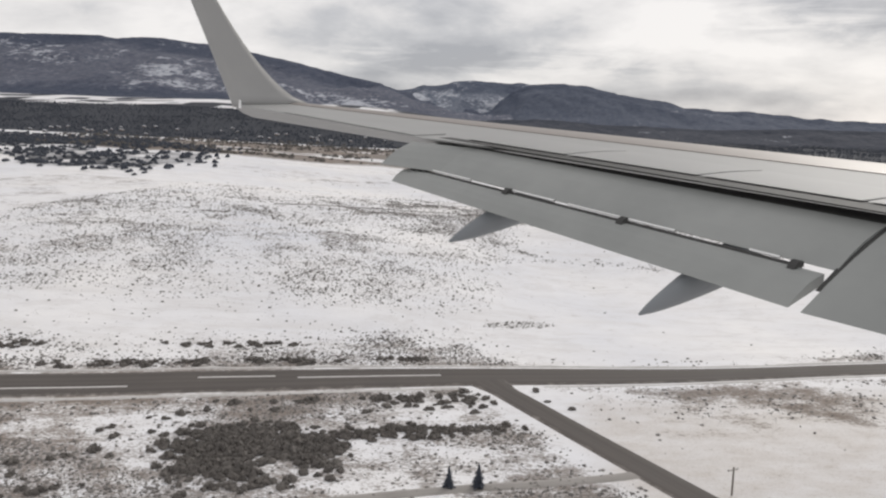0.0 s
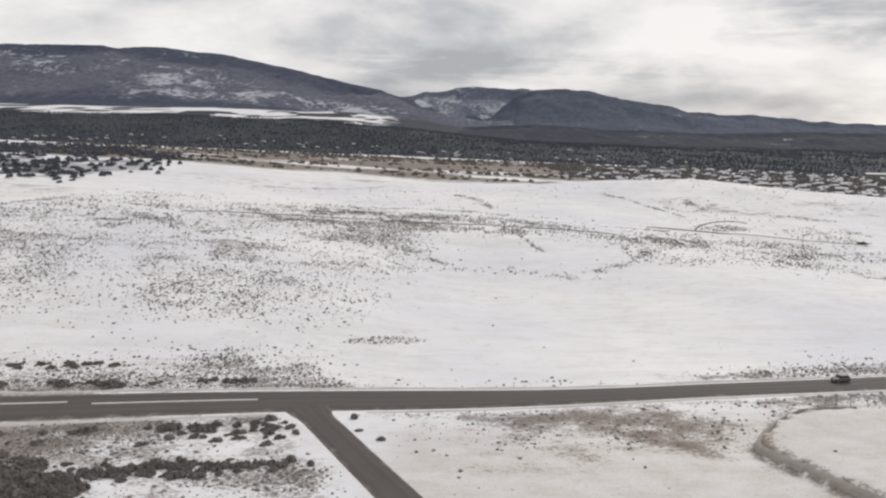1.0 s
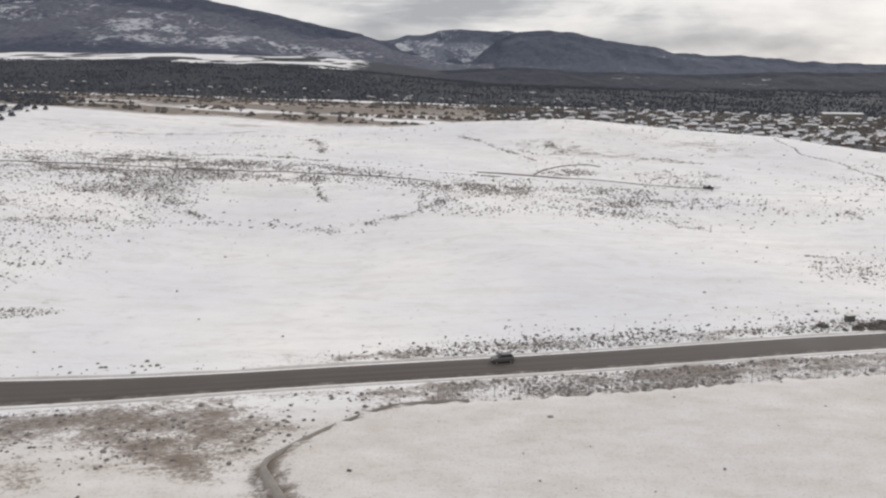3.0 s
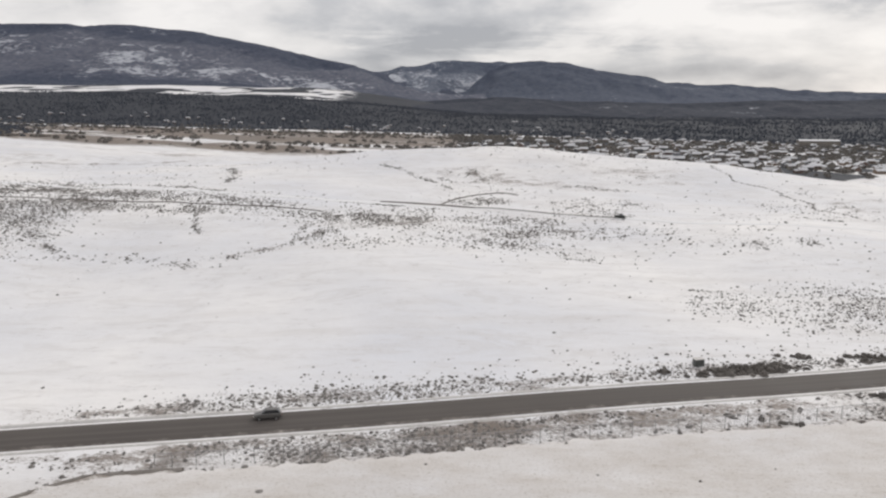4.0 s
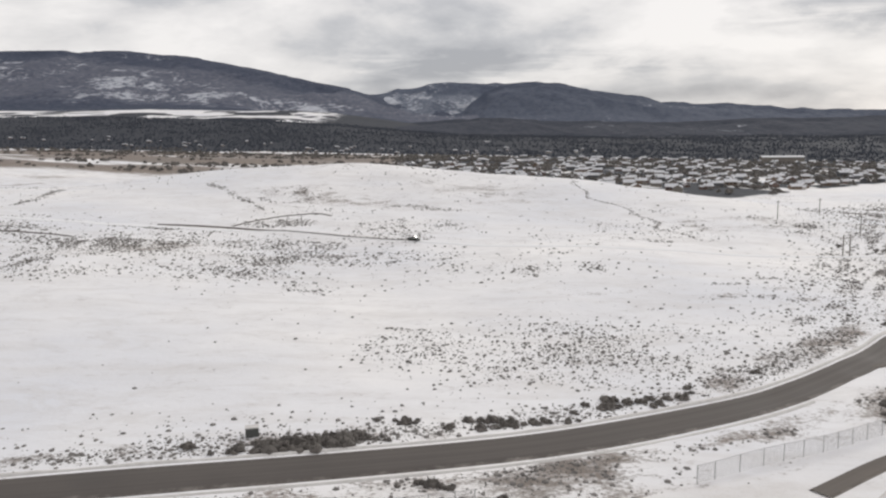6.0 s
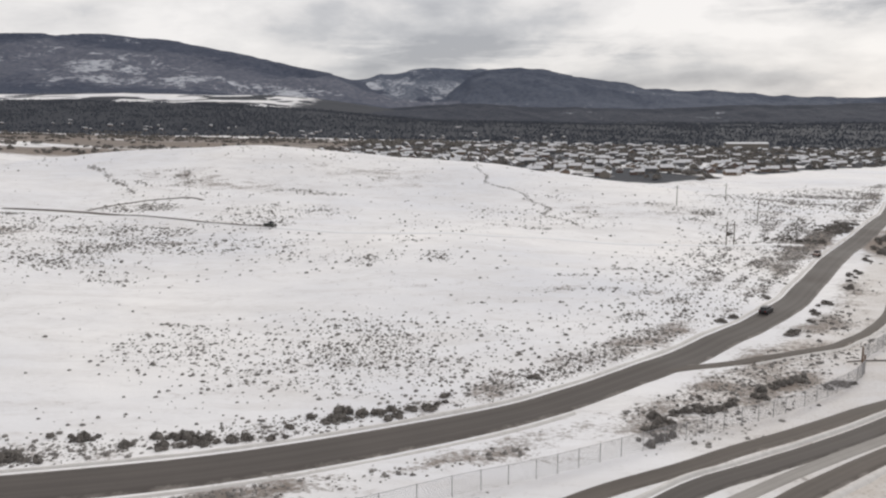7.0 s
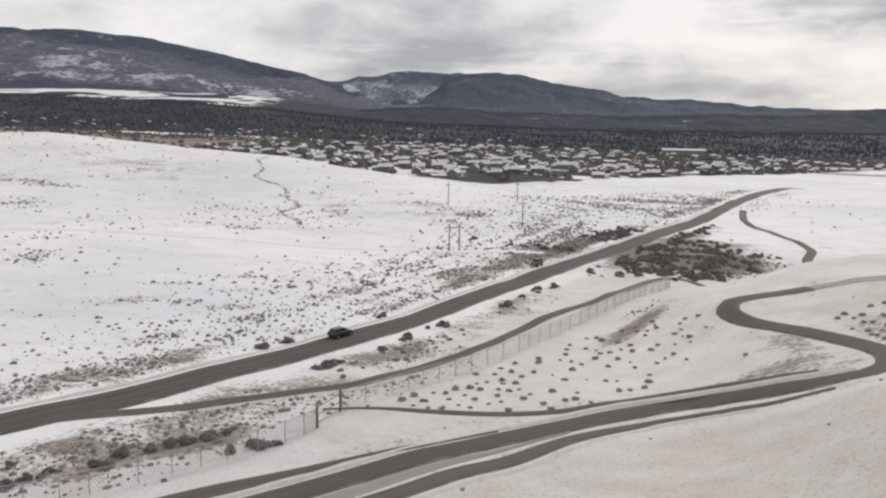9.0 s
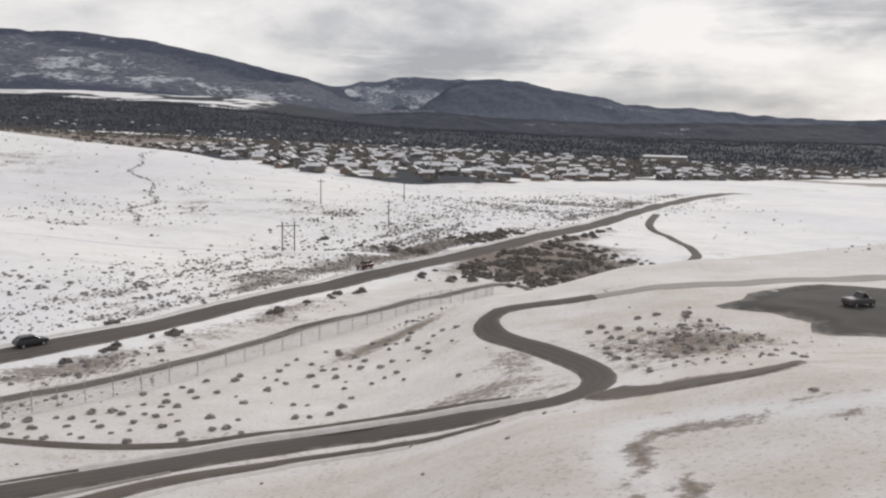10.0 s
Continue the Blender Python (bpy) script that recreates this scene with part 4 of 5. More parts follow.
    p = p * 0.6 + 0.6 * step(16, 6, x) * step(-90, -60, x) * np.exp(-((d - 11.0) / 1.3) ** 2) * step(0.36, 0.5, nz) + 0.7 * along(x, y, [(-110, 150), (-88, 155.4), (-56, 161), (-44, 163.4), (-22, 166), (-3, 169)], 1.3) * step(0.40, 0.54, nz)
    p = p + 0.6 * blob(x, y, -12, 134, 30, 2.0, 9) * step(0.40, 0.52, nz) + 0.5 * blob(x, y, -30, 127.5, 14, 1.6, 12) * step(0.40, 0.52, nz)
    p = p + 0.5 * blob(x, y, -26, 111, 11, 13, 70) * step(0.2, 0.36, nz) + 0.5 * blob(x, y, -5, 120, 16, 2.2, 11)
    take = (rng.random(len(x)) < p) & keep_off_roads(x, y)
    x, y = x[take], y[take]
    size = 0.75 + 0.8 * rng.random(len(x)) ** 1.5
    size = size * (1 + 0.7 * step(0.2, 0.6, blob(x, y, 184, 187.2, 7, 1.6, 11)) + 0.35 * step(0.1, 0.5, blob(x, y, -26, 111, 11, 13, 70)))
    size = size * (1 - 0.3 * step(170, 180, x) * step(178, 174, y))
    scatter("shrub_thicket", "dark bare shrubs massed on the snow", "shrubs", x, y, size, SHRUB, shapes, 0.9)


build_thickets()


def bush_mesh(seed):
    v, f = lobed_shape(seed, 5, 16)
    return mesh_arrays("bush", v, f, SAGE, False)


def build_bushes():
    meshes = [bush_mesh(400 + k) for k in range(6)]
    g = random.Random(11)
    spots = []
    # the open triangle inside the bend, then the slope beyond it, then strays along the fence
    for count, cx, cy, rx, ry, turn in ((85, 325, 236, 22, 9, 40), (14, 309, 226, 9, 3, 30), (30, 360, 231, 7, 11, -20), (12, 285, 215, 14, 2.5, 30), (14, 302, 241, 14, 3, 50)):
        tries = 0
        while count and tries < 4000:
            tries += 1
            u, v = g.uniform(-1, 1), g.uniform(-1, 1)
            if u * u + v * v > 1:
                continue
            c, s = math.cos(radians(turn)), math.sin(radians(turn))
            x, y = cx + u * rx * c - v * ry * s, cy + u * rx * s + v * ry * c
            if any((x - a) ** 2 + (y - b) ** 2 < 1.5 for a, b in spots) or not keep_off_roads(np.array([x]), np.array([y]))[0]:
                continue
            spots.append((x, y))
            count -= 1
    for x, y in spots:
        ob = new("bush", g.choice(meshes))
        s = g.uniform(0.36, 0.7) * (1.15 if x > 352 else 1.0)
        ob.matrix_world = pose(x, y, height(x, y) - 0.05, 0, 0, g.uniform(0, 360)) @ Matrix.Diagonal((s * g.uniform(0.9, 1.3), s, s * g.uniform(0.7, 1.0), 1))
        tagged(ob, "grey-brown rounded sagebrush standing in snow", "bush", "bushes in the snowy triangle")


build_bushes()


def tree_shape(seed, tiers, wide, jag):
    """A far tree: stacked ragged cones."""
    g = np.random.default_rng(seed)
    v, f = [], []
    for t in range(tiers):
        z0, z1 = t / tiers * 0.8, min(1.0, (t + 1.5) / tiers)
        r = wide * (1 - 0.75 * t / tiers)
        i = len(v)
        v.append((g.normal(0, 0.03), g.normal(0, 0.03), z1))
        for k in range(jag):
            a = 2 * math.pi * k / jag + g.normal(0, 0.2)
            q = r * (0.65 + 0.7 * g.random())
            v.append((q * math.cos(a), q * math.sin(a), z0 + 0.08 * g.random()))
        f += [(i, i + 1 + k, i + 1 + (k + 1) % jag) for k in range(jag)]
    return np.array(v), np.array(f)


def build_woods():
    conifers = [tree_shape(500 + k, 2, 0.36, 5) for k in range(5)] + [tuft_shape(540 + k, 0, 4) for k in range(3)]
    round_trees = [lobed_shape(520 + k, 3, 5) for k in range(5)]
    # forested slope under the bench
    n = 150000
    x, y = rng.uniform(-1700, 2100, n), rng.uniform(1080, 2150, n)
    seen = np.abs(x - 150) < 0.62 * y + 120
    w = woodedness(x, y) * (0.3 + 0.7 * step(0.35, 0.6, value_noise(x, y, 70, 95)))
    take = seen & (rng.random(n) < 0.62 * w)
    x, y = x[take], y[take]
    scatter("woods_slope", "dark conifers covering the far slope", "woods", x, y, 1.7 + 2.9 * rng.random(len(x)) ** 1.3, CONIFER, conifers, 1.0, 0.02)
    # junipers on the near ridge
    n = 26000
    x, y = rng.uniform(-760, -105, n), rng.uniform(360, 1050, n)
    w = woodedness(x, y)
    take = rng.random(n) < 0.85 * w
    x, y = x[take], y[take]
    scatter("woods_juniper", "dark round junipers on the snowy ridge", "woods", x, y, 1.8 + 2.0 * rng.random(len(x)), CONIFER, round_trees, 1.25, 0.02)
    # bare trees along the river and between the houses
    n = 26000
    x, y = rng.uniform(-500, 900, n), rng.uniform(430, 1250, n)
    river = np.exp(-((y - (1010 - 0.15 * x)) / 55) ** 2) * 0.6
    town = town_area(x, y) * 0.5
    rows = step(-400, -300, x) * step(260, 180, x) * step(560, 600, y) * step(0.60, 0.66, value_noise(x * 0.12, y, 26, 99))
    river = river + 0.5 * rows
    take = (rng.random(n) < (river + 1.5 * town) * step(0.3, 0.55, value_noise(x, y, 40, 97)))
    x, y = x[take], y[take]
    ok = keep_off_roads(x, y)
    x, y = x[ok], y[ok]
    scatter("woods_valley", "bare brown trees along the valley floor", "woods", x, y, 1.8 + 2.4 * rng.random(len(x)), SHRUB, round_trees, 1.2, 0.02)


build_woods()


def near_conifer(x, y, tall, seed):
    g = random.Random(seed)
    base = new("conifer")
    base.matrix_world = pose(x, y, height(x, y) - 0.05)
    tagged(base, "small dark conifer standing alone by the track", "tree", "pair of conifers")
    bm = bmesh.new()
    bmesh.ops.create_cone(bm, cap_ends=True, segments=7, radius1=0.14, radius2=0.03, depth=tall * 0.95, matrix=Matrix.Translation((0, 0, tall * 0.475)))
    part("trunk", bm, BARK, base, "brown tapered trunk")
    bm = bmesh.new()
    for t in range(11):
        z, r = tall * (0.1 + 0.82 * t / 11), tall * 0.30 * (1 - t / 11.5)
        for k in range(11):
            a = 2 * math.pi * k / 11 + g.uniform(-0.25, 0.25)
            q = r * g.uniform(0.65, 1.15)
            c, s = math.cos(a), math.sin(a)
            w = 0.16 * r + 0.08
            p = [bm.verts.new(v) for v in ((0.05 * c, 0.05 * s, z + 0.25), (q * 0.6 * c - w * s, q * 0.6 * s + w * c, z + 0.02), (q * c, q * s, z - 0.16 * g.random()), (q * 0.6 * c + w * s, q * 0.6 * s - w * c, z + 0.05))]
            bm.faces.new(p)
    part("crown", bm, CONIFER, base, "dark green ragged crown")


BARK = plain_material("bark", (0.06, 0.045, 0.035), (0.15, 0.115, 0.09), 4.0)
near_conifer(2, 101, 3.4, 3)
near_conifer(6, 101, 3.9, 4)

# ---------------------------------------------------------------- houses in the valley
WALLS = [plain_material("house_wall", a, b, 0.8) for a, b in (((0.16, 0.115, 0.085), (0.22, 0.165, 0.125)), ((0.21, 0.19, 0.165), (0.28, 0.255, 0.225)), ((0.10, 0.10, 0.105), (0.15, 0.15, 0.155)), ((0.15, 0.105, 0.09), (0.20, 0.145, 0.125)))]
ROOF_SNOW = plain_material("roof_snow", (0.52, 0.53, 0.56), (0.74, 0.74, 0.755), 0.5)
DARK_GLASS = plain_material("dark_window_glass", (0.015, 0.017, 0.02), (0.03, 0.032, 0.036), 1.0, 0.08)
TRIM = plain_material("painted_trim", (0.5, 0.48, 0.45), (0.62, 0.6, 0.57), 2.0)


def box(bm, x0, y0, z0, x1, y1, z1):
    v = [bm.verts.new((x, y, z)) for z in (z0, z1) for x, y in ((x0, y0), (x1, y0), (x1, y1), (x0, y1))]
    for q in ((3, 2, 1, 0), (4, 5, 6, 7), (0, 1, 5, 4), (1, 2, 6, 5), (2, 3, 7, 6), (3, 0, 4, 7)):
        bm.faces.new([v[i] for i in q])


def gable(bm, w, d, eave, rise, over, thick):
    """Two roof slabs over a plan w by d, ridge along x."""
    for s in (1, -1):
        lo, hi = (s * (d / 2 + over), eave - over * rise / (d / 2)), (0.0, eave + rise)
        a = [bm.verts.new((x, y, z + t)) for t in (0, thick) for x, (y, z) in ((-w / 2 - over, lo), (w / 2 + over, lo), (w / 2 + over, hi), (-w / 2 - over, hi))]
        for q in ((3, 2, 1, 0), (4, 5, 6, 7), (0, 1, 5, 4), (1, 2, 6, 5), (2, 3, 7, 6), (3, 0, 4, 7)):
            bm.faces.new([a[i] for i in q])


def house_kind(wall, w, d, eave, rise, wing_w, label):
    base = new("house")
    tagged(base, label, "house", "houses of the valley town")
    bm = bmesh.new()
    box(bm, -w / 2, -d / 2, -1.5, w / 2, d / 2, eave)
    for s in (-1, 1):
        v = [bm.verts.new(p) for p in ((s * w / 2, -d / 2, eave), (s * w / 2, d / 2, eave), (s * w / 2, 0, eave + rise))]
        bm.faces.new(v)
    part("wall", bm, wall, base)
    bm = bmesh.new()
    gable(bm, w, d, eave, rise, 0.5, 0.28)
    roof = part("roof", bm, ROOF_SNOW, base, "snow-covered gable roof")
    bm = bmesh.new()
    box(bm, w * 0.2, 0.4, eave + rise * 0.5, w * 0.2 + 0.7, 1.1, eave + rise + 0.9)
    part("chimney", bm, wall, roof)
    if wing_w:
        bm = bmesh.new()
        box(bm, w / 2, -d * 0.35, -1.5, w / 2 + wing_w, d * 0.35, eave * 0.75)
        part("garage_wall", bm, wall, base)
        bm = bmesh.new()
        gable(bm, wing_w, d * 0.7, eave * 0.75, rise * 0.6, 0.4, 0.26)
        bmesh.ops.translate(bm, verts=bm.verts, vec=(w / 2 + wing_w / 2, 0, 0))
        part("garage_roof", bm, ROOF_SNOW, base, "snow-covered lower roof")
        bm = bmesh.new()
        box(bm, w / 2 + 0.4, -d * 0.35 - 0.06, 0.0, w / 2 + wing_w - 0.4, -d * 0.35 + 0.02, 2.0)
        part("garage_door", bm, TRIM, base, "pale garage door")
    for x in (-w * 0.3, 0.0, w * 0.3):
        bm = bmesh.new()
        box(bm, x - 0.55, -d / 2 - 0.05, 1.0, x + 0.55, -d / 2 + 0.03, 2.2)
        part("window", bm, DARK_GLASS, base, "dark window pane")
    return base


def build_town():
    kinds = [house_kind(WALLS[0], 10, 7.5, 3.0, 2.0, 4.5, "brown timber house with a snow-covered gable roof"),
             house_kind(WALLS[1], 9, 7, 3.2, 2.2, 0, "tan house with a snow-covered gable roof"),
             house_kind(WALLS[2], 11, 7, 4.4, 2.0, 5.0, "grey two-storey house under a snowy roof"),
             house_kind(WALLS[3], 8.5, 7, 3.0, 2.1, 4.0, "reddish house with a snowy roof and garage")]
    g = random.Random(21)
    used, k = [False] * 4, 0
    y = 440.0
    while y < 1120:
        x = 120.0 + g.uniform(0, 10)
        while x < 880:
            px, py = x + g.uniform(-3, 3), y + g.uniform(-4, 4) - 0.12 * (x - 300)
            if float(town_area(px, py)) > 0.5 and abs(px - 0.47 * py - 90) < 320 and float(value_noise(np.array([px]), np.array([py]), 90, 98)[0]) > 0.33:
                k = g.randrange(4)
                q = g.uniform(0.5, 0.68)
                m = pose(px, py, height(px, py) + 0.1, 0, 0, g.choice((0, 90, 180, 270)) + g.uniform(-12, 12) - 8) @ Matrix.Diagonal((q, q, q, 1))
                if used[k]:
                    copy_thing(kinds[k], m).scale = (q, q, q)
                else:
                    kinds[k].matrix_world, used[k] = m, True
            x += g.uniform(15, 20) * (1 + 0.5 * step(650, 900, y))
        y += 19 if y < 620 else 34
    # scattered houses under the trees at the foot of the slope
    for i in range(64):
        px, py = g.uniform(-640, 420), g.gauss(1290, 70)
        q = g.uniform(0.3, 0.52)
        copy_thing(kinds[g.randrange(4)], pose(px, py, height(px, py) + 0.6, 0, 0, g.uniform(-30, 30))).scale = (q, q, q)
    # long pale warehouse at the far edge of town
    hall = house_kind(WALLS[1], 46, 18, 6, 1.5, 0, "long pale hall with a flat snowy roof")
    hall.matrix_world = pose(585, 1040, height(585, 1040), 0, 0, -10)


build_town()

# ---------------------------------------------------------------- fences
STEEL = plain_material("galvanised_steel", (0.30, 0.295, 0.30), (0.42, 0.415, 0.42), 3.0, 0.6, 0.2)


def cylinder_mesh(name, radius, depth, mat, segments=8):
    bm = bmesh.new()
    bmesh.ops.create_cone(bm, cap_ends=True, segments=segments, radius1=radius, radius2=radius, depth=depth, matrix=Matrix.Translation((0, 0, depth / 2)))
    me = bpy.data.meshes.new(name)
    bm.to_mesh(me)
    bm.free()
    me.materials.append(mat)
    return me


def prism_between(V, F, a, b, r):
    """A thin three-sided rod."""
    a, b = np.array(a, float), np.array(b, float)
    t = (b - a) / np.linalg.norm(b - a)
    u = np.cross(t, (0.3, 0.1, 0.9))
    u /= np.linalg.norm(u)
    w = np.cross(t, u)
    i = len(V)
    for p in (a, b):
        for k in range(3):
            V.append(p + r * (math.cos(2.094 * k) * u + math.sin(2.094 * k) * w))
    for k in range(3):
        n = (k + 1) % 3
        F.append((i + k, i + n, i + 3 + n, i + 3 + k))


def fence(line_points, spacing, tall, label):
    line = spline(line_points, spacing)
    base = new("chain_link_fence")
    base.matrix_world = pose(*line[0], height(*line[0]))
    inv = base.matrix_world.inverted()
    tagged(base, label, "fence")
    post = cylinder_mesh("post", 0.045, tall + 0.25, STEEL)
    V, F = [], []
    feet = [Vector((x, y, height(x, y))) for x, y in line]
    for p in feet:
        ob = new("post", post)
        ob.parent = base
        ob.matrix_local = Matrix.Translation(inv @ (p - Vector((0, 0, 0.15))))
    for a, b in zip(feet, feet[1:]):
        a, b = inv @ a, inv @ b
        up = Vector((0, 0, tall))
        RV, RF = [], []
        prism_between(RV, RF, a + up, b + up, 0.035)
        rail = new("top_rail", mesh_arrays("top_rail", RV, RF, STEEL))
        rail.parent = base
        steps = 12
        for k in range(steps):
            for s in (1, -1):
                lo, hi = a.lerp(b, k / steps), a.lerp(b, (k + 1) / steps)
                if s < 0:
                    lo, hi = hi, lo
                for seg in range(4):
                    z0, z1 = 0.08 + (tall - 0.1) * seg / 4, 0.08 + (tall - 0.1) * (seg + 1) / 4
                    prism_between(V, F, lo + Vector((0, 0, z0)), hi + Vector((0, 0, z1)), 0.012)
    wire = new("wire_mesh", mesh_arrays("wire_mesh", V, F, STEEL))
    wire.parent = base
    tagged(wire, "grey diamond wire mesh", kind="stuff")


fence([(228, 176), (237, 180.9), (245.4, 184.6), (255, 189.8), (266, 195.8), (277.5, 202), (283, 205.8), (287, 208.8), (291.5, 212.6), (294, 215.5)], 2.6, 2.1, "tall galvanised chain-link fence standing in snow")
fence([(296, 220.2), (301, 225.4), (304.4, 228.7), (308.2, 232.3), (312.3, 236.6), (316.8, 241.8), (321.8, 248.3), (327.4, 255.8), (334.3, 264), (342, 274.5), (349, 284)], 2.6, 2.1, "chain-link fence following the gravel track")
fence([(100, 151.5), (118, 154), (135, 157), (153, 160.5), (178, 165), (204, 171)], 3.0, 1.9, "chain-link fence along the airfield bank")


def gate_posts():
    base = new("gate")
    base.matrix_world = pose(295, 217.8, height(295, 217.8) - 0.1)
    tagged(base, "two stout rusty gate posts with a cross rail", "gate")
    rust = plain_material("rusty_steel", (0.12, 0.075, 0.05), (0.22, 0.15, 0.11), 3.0, 0.8)
    for x, y in ((-0.9, -2.0), (0.9, 2.0)):
        ob = new("gate_post", cylinder_mesh("gate_post", 0.12, 2.6, rust, 10))
        ob.parent, ob.matrix_local = base, Matrix.Translation((x, y, 0))
    V, F = [], []
    for z in (0.5, 1.3, 2.1):
        prism_between(V, F, (-0.9, -2.0, z), (0.9, 2.0, z), 0.05)
    ob = new("gate_rail", mesh_arrays("gate_rail", V, F, rust))
    ob.parent = base


gate_posts()

# ---------------------------------------------------------------- poles
TIMBER = plain_material("weathered_timber", (0.10, 0.085, 0.07), (0.19, 0.165, 0.14), 5.0)


def rod(name, a, b, r, mat, parent):
    V, F = [], []
    a, b = np.array(a, float), np.array(b, float)
    t = (b - a) / np.linalg.norm(b - a)
    u = np.cross(t, (0.31, 0.17, 0.93) if abs(t[2]) < 0.9 else (1, 0, 0))
    u /= np.linalg.norm(u)
    w = np.cross(t, u)
    for k in range(8):
        q = math.cos(math.pi * k / 4) * u + math.sin(math.pi * k / 4) * w
        V += [a + r * q, b + 0.85 * r * q]
    F = [(2 * k, 2 * ((k + 1) % 8), 2 * ((k + 1) % 8) + 1, 2 * k + 1) for k in range(8)]
    ob = new(name, mesh_arrays(name, V, F, mat, True))
    ob.parent = parent
    return ob


def h_frame(x, y, turn, tall):
    base = new("power_pylon")
    base.matrix_world = pose(x, y, height(x, y) - 0.1, 0, 0, turn)
    tagged(base, "weathered timber H-frame power pylon on the snowy hill", "pylon")
    for s in (-1.2, 1.2):
        rod("pole", (s, 0, 0), (s, 0, tall), 0.15, TIMBER, base)
    rod("crossarm", (-2.3, 0.2, tall * 0.86), (2.3, 0.2, tall * 0.86), 0.1, TIMBER, base)
    rod("brace", (-1.2, 0.15, tall * 0.45), (1.2, 0.15, tall * 0.8), 0.06, TIMBER, base)
    rod("brace", (1.2, -0.15, tall * 0.45), (-1.2, -0.15, tall * 0.8), 0.06, TIMBER, base)
    for s in (-2.1, 0, 2.1):
        rod("insulator", (s, 0.2, tall * 0.86), (s, 0.2, tall * 0.86 - 0.5), 0.06, STEEL, base)


def single_pole(x, y, tall, label):
    base = new("utility_pole")
    base.matrix_world = pose(x, y, height(x, y) - 0.1, 0, 0, 25)
    tagged(base, label, "pole", "utility poles over the hill")
    rod("pole", (0, 0, 0), (0, 0, tall), 0.13, TIMBER, base)
    rod("crossarm", (-0.9, 0.14, tall * 0.9), (0.9, 0.14, tall * 0.9), 0.07, TIMBER, base)
    for s in (-0.8, 0.8):
        rod("insulator", (s, 0.14, tall * 0.9), (s, 0.14, tall * 0.9 + 0.25), 0.05, STEEL, base)


h_frame(310, 313.5, 20, 6.2)
single_pole(309.4, 360, 6.5, "thin timber utility pole on the hilltop")
single_pole(328, 342, 6.8, "thin timber utility pole beside the road cutting")
single_pole(40, 101, 4.0, "short thin timber pole by the side road")
single_pole(330, 375, 6.0, "thin timber utility pole below the hilltop")


def utility_box(x, y):
    base = new("utility_box")
    base.matrix_world = pose(x, y, height(x, y) - 0.1, 0, 0, 14)
    tagged(base, "dark grey metal utility box in the snow", "utility box")
    m = plain_material("box_paint", (0.07, 0.075, 0.07), (0.11, 0.115, 0.11), 3.0, 0.6)
    bm = bmesh.new()
    box(bm, -0.8, -0.55, 0, 0.8, 0.55, 1.25)
    bmesh.ops.bevel(bm, geom=bm.edges[:], offset=0.04, segments=2, affect="EDGES")
    part("body", bm, m, base)
    bm = bmesh.new()
    box(bm, -0.86, -0.61, 1.25, 0.86, 0.61, 1.36)
    part("lid", bm, SNOW, base, "snow-dusted lid")
    bm = bmesh.new()
    box(bm, -0.7, -0.58, 0.15, -0.02, -0.545, 1.15)
    part("door", bm, m, base)


utility_box(176.3, 190.4)

# ---------------------------------------------------------------- vehicles
TYRE = plain_material("tyre_rubber", (0.012, 0.012, 0.012), (0.03, 0.03, 0.03), 6.0, 0.85)
RIM = plain_material("alloy_rim", (0.35, 0.35, 0.36), (0.5, 0.5, 0.5), 4.0, 0.35, 0.8)
LAMP_GLASS = plain_material("lamp_lens", (0.55, 0.55, 0.52), (0.7, 0.7, 0.68), 4.0, 0.15)
TAIL_GLASS = plain_material("tail_lens", (0.25, 0.02, 0.02), (0.35, 0.03, 0.03), 4.0, 0.2)


def loft(bm, sections):
    """Joins closed rings of equal count into a skin with end caps."""
    rings = [[bm.verts.new(p) for p in s] for s in sections]
    n = len(rings[0])
    for a, b in zip(rings, rings[1:]):
        for k in range(n):
            bm.faces.new((a[k], a[(k + 1) % n], b[(k + 1) % n], b[k]))
    bm.faces.new(rings[0][::-1])
    bm.faces.new(rings[-1])
    bmesh.ops.recalc_face_normals(bm, faces=bm.faces)


def rounded(x, half, z0, z1, inset):
    """A cross-section of a car's body at length x."""
    return [(x, -half, z0), (x, -half - 0.02, z0 + 0.3 * (z1 - z0)), (x, -half, z1 - inset), (x, -half + inset, z1), (x, half - inset, z1), (x, half, z1 - inset), (x, half + 0.02, z0 + 0.3 * (z1 - z0)), (x, half, z0)]


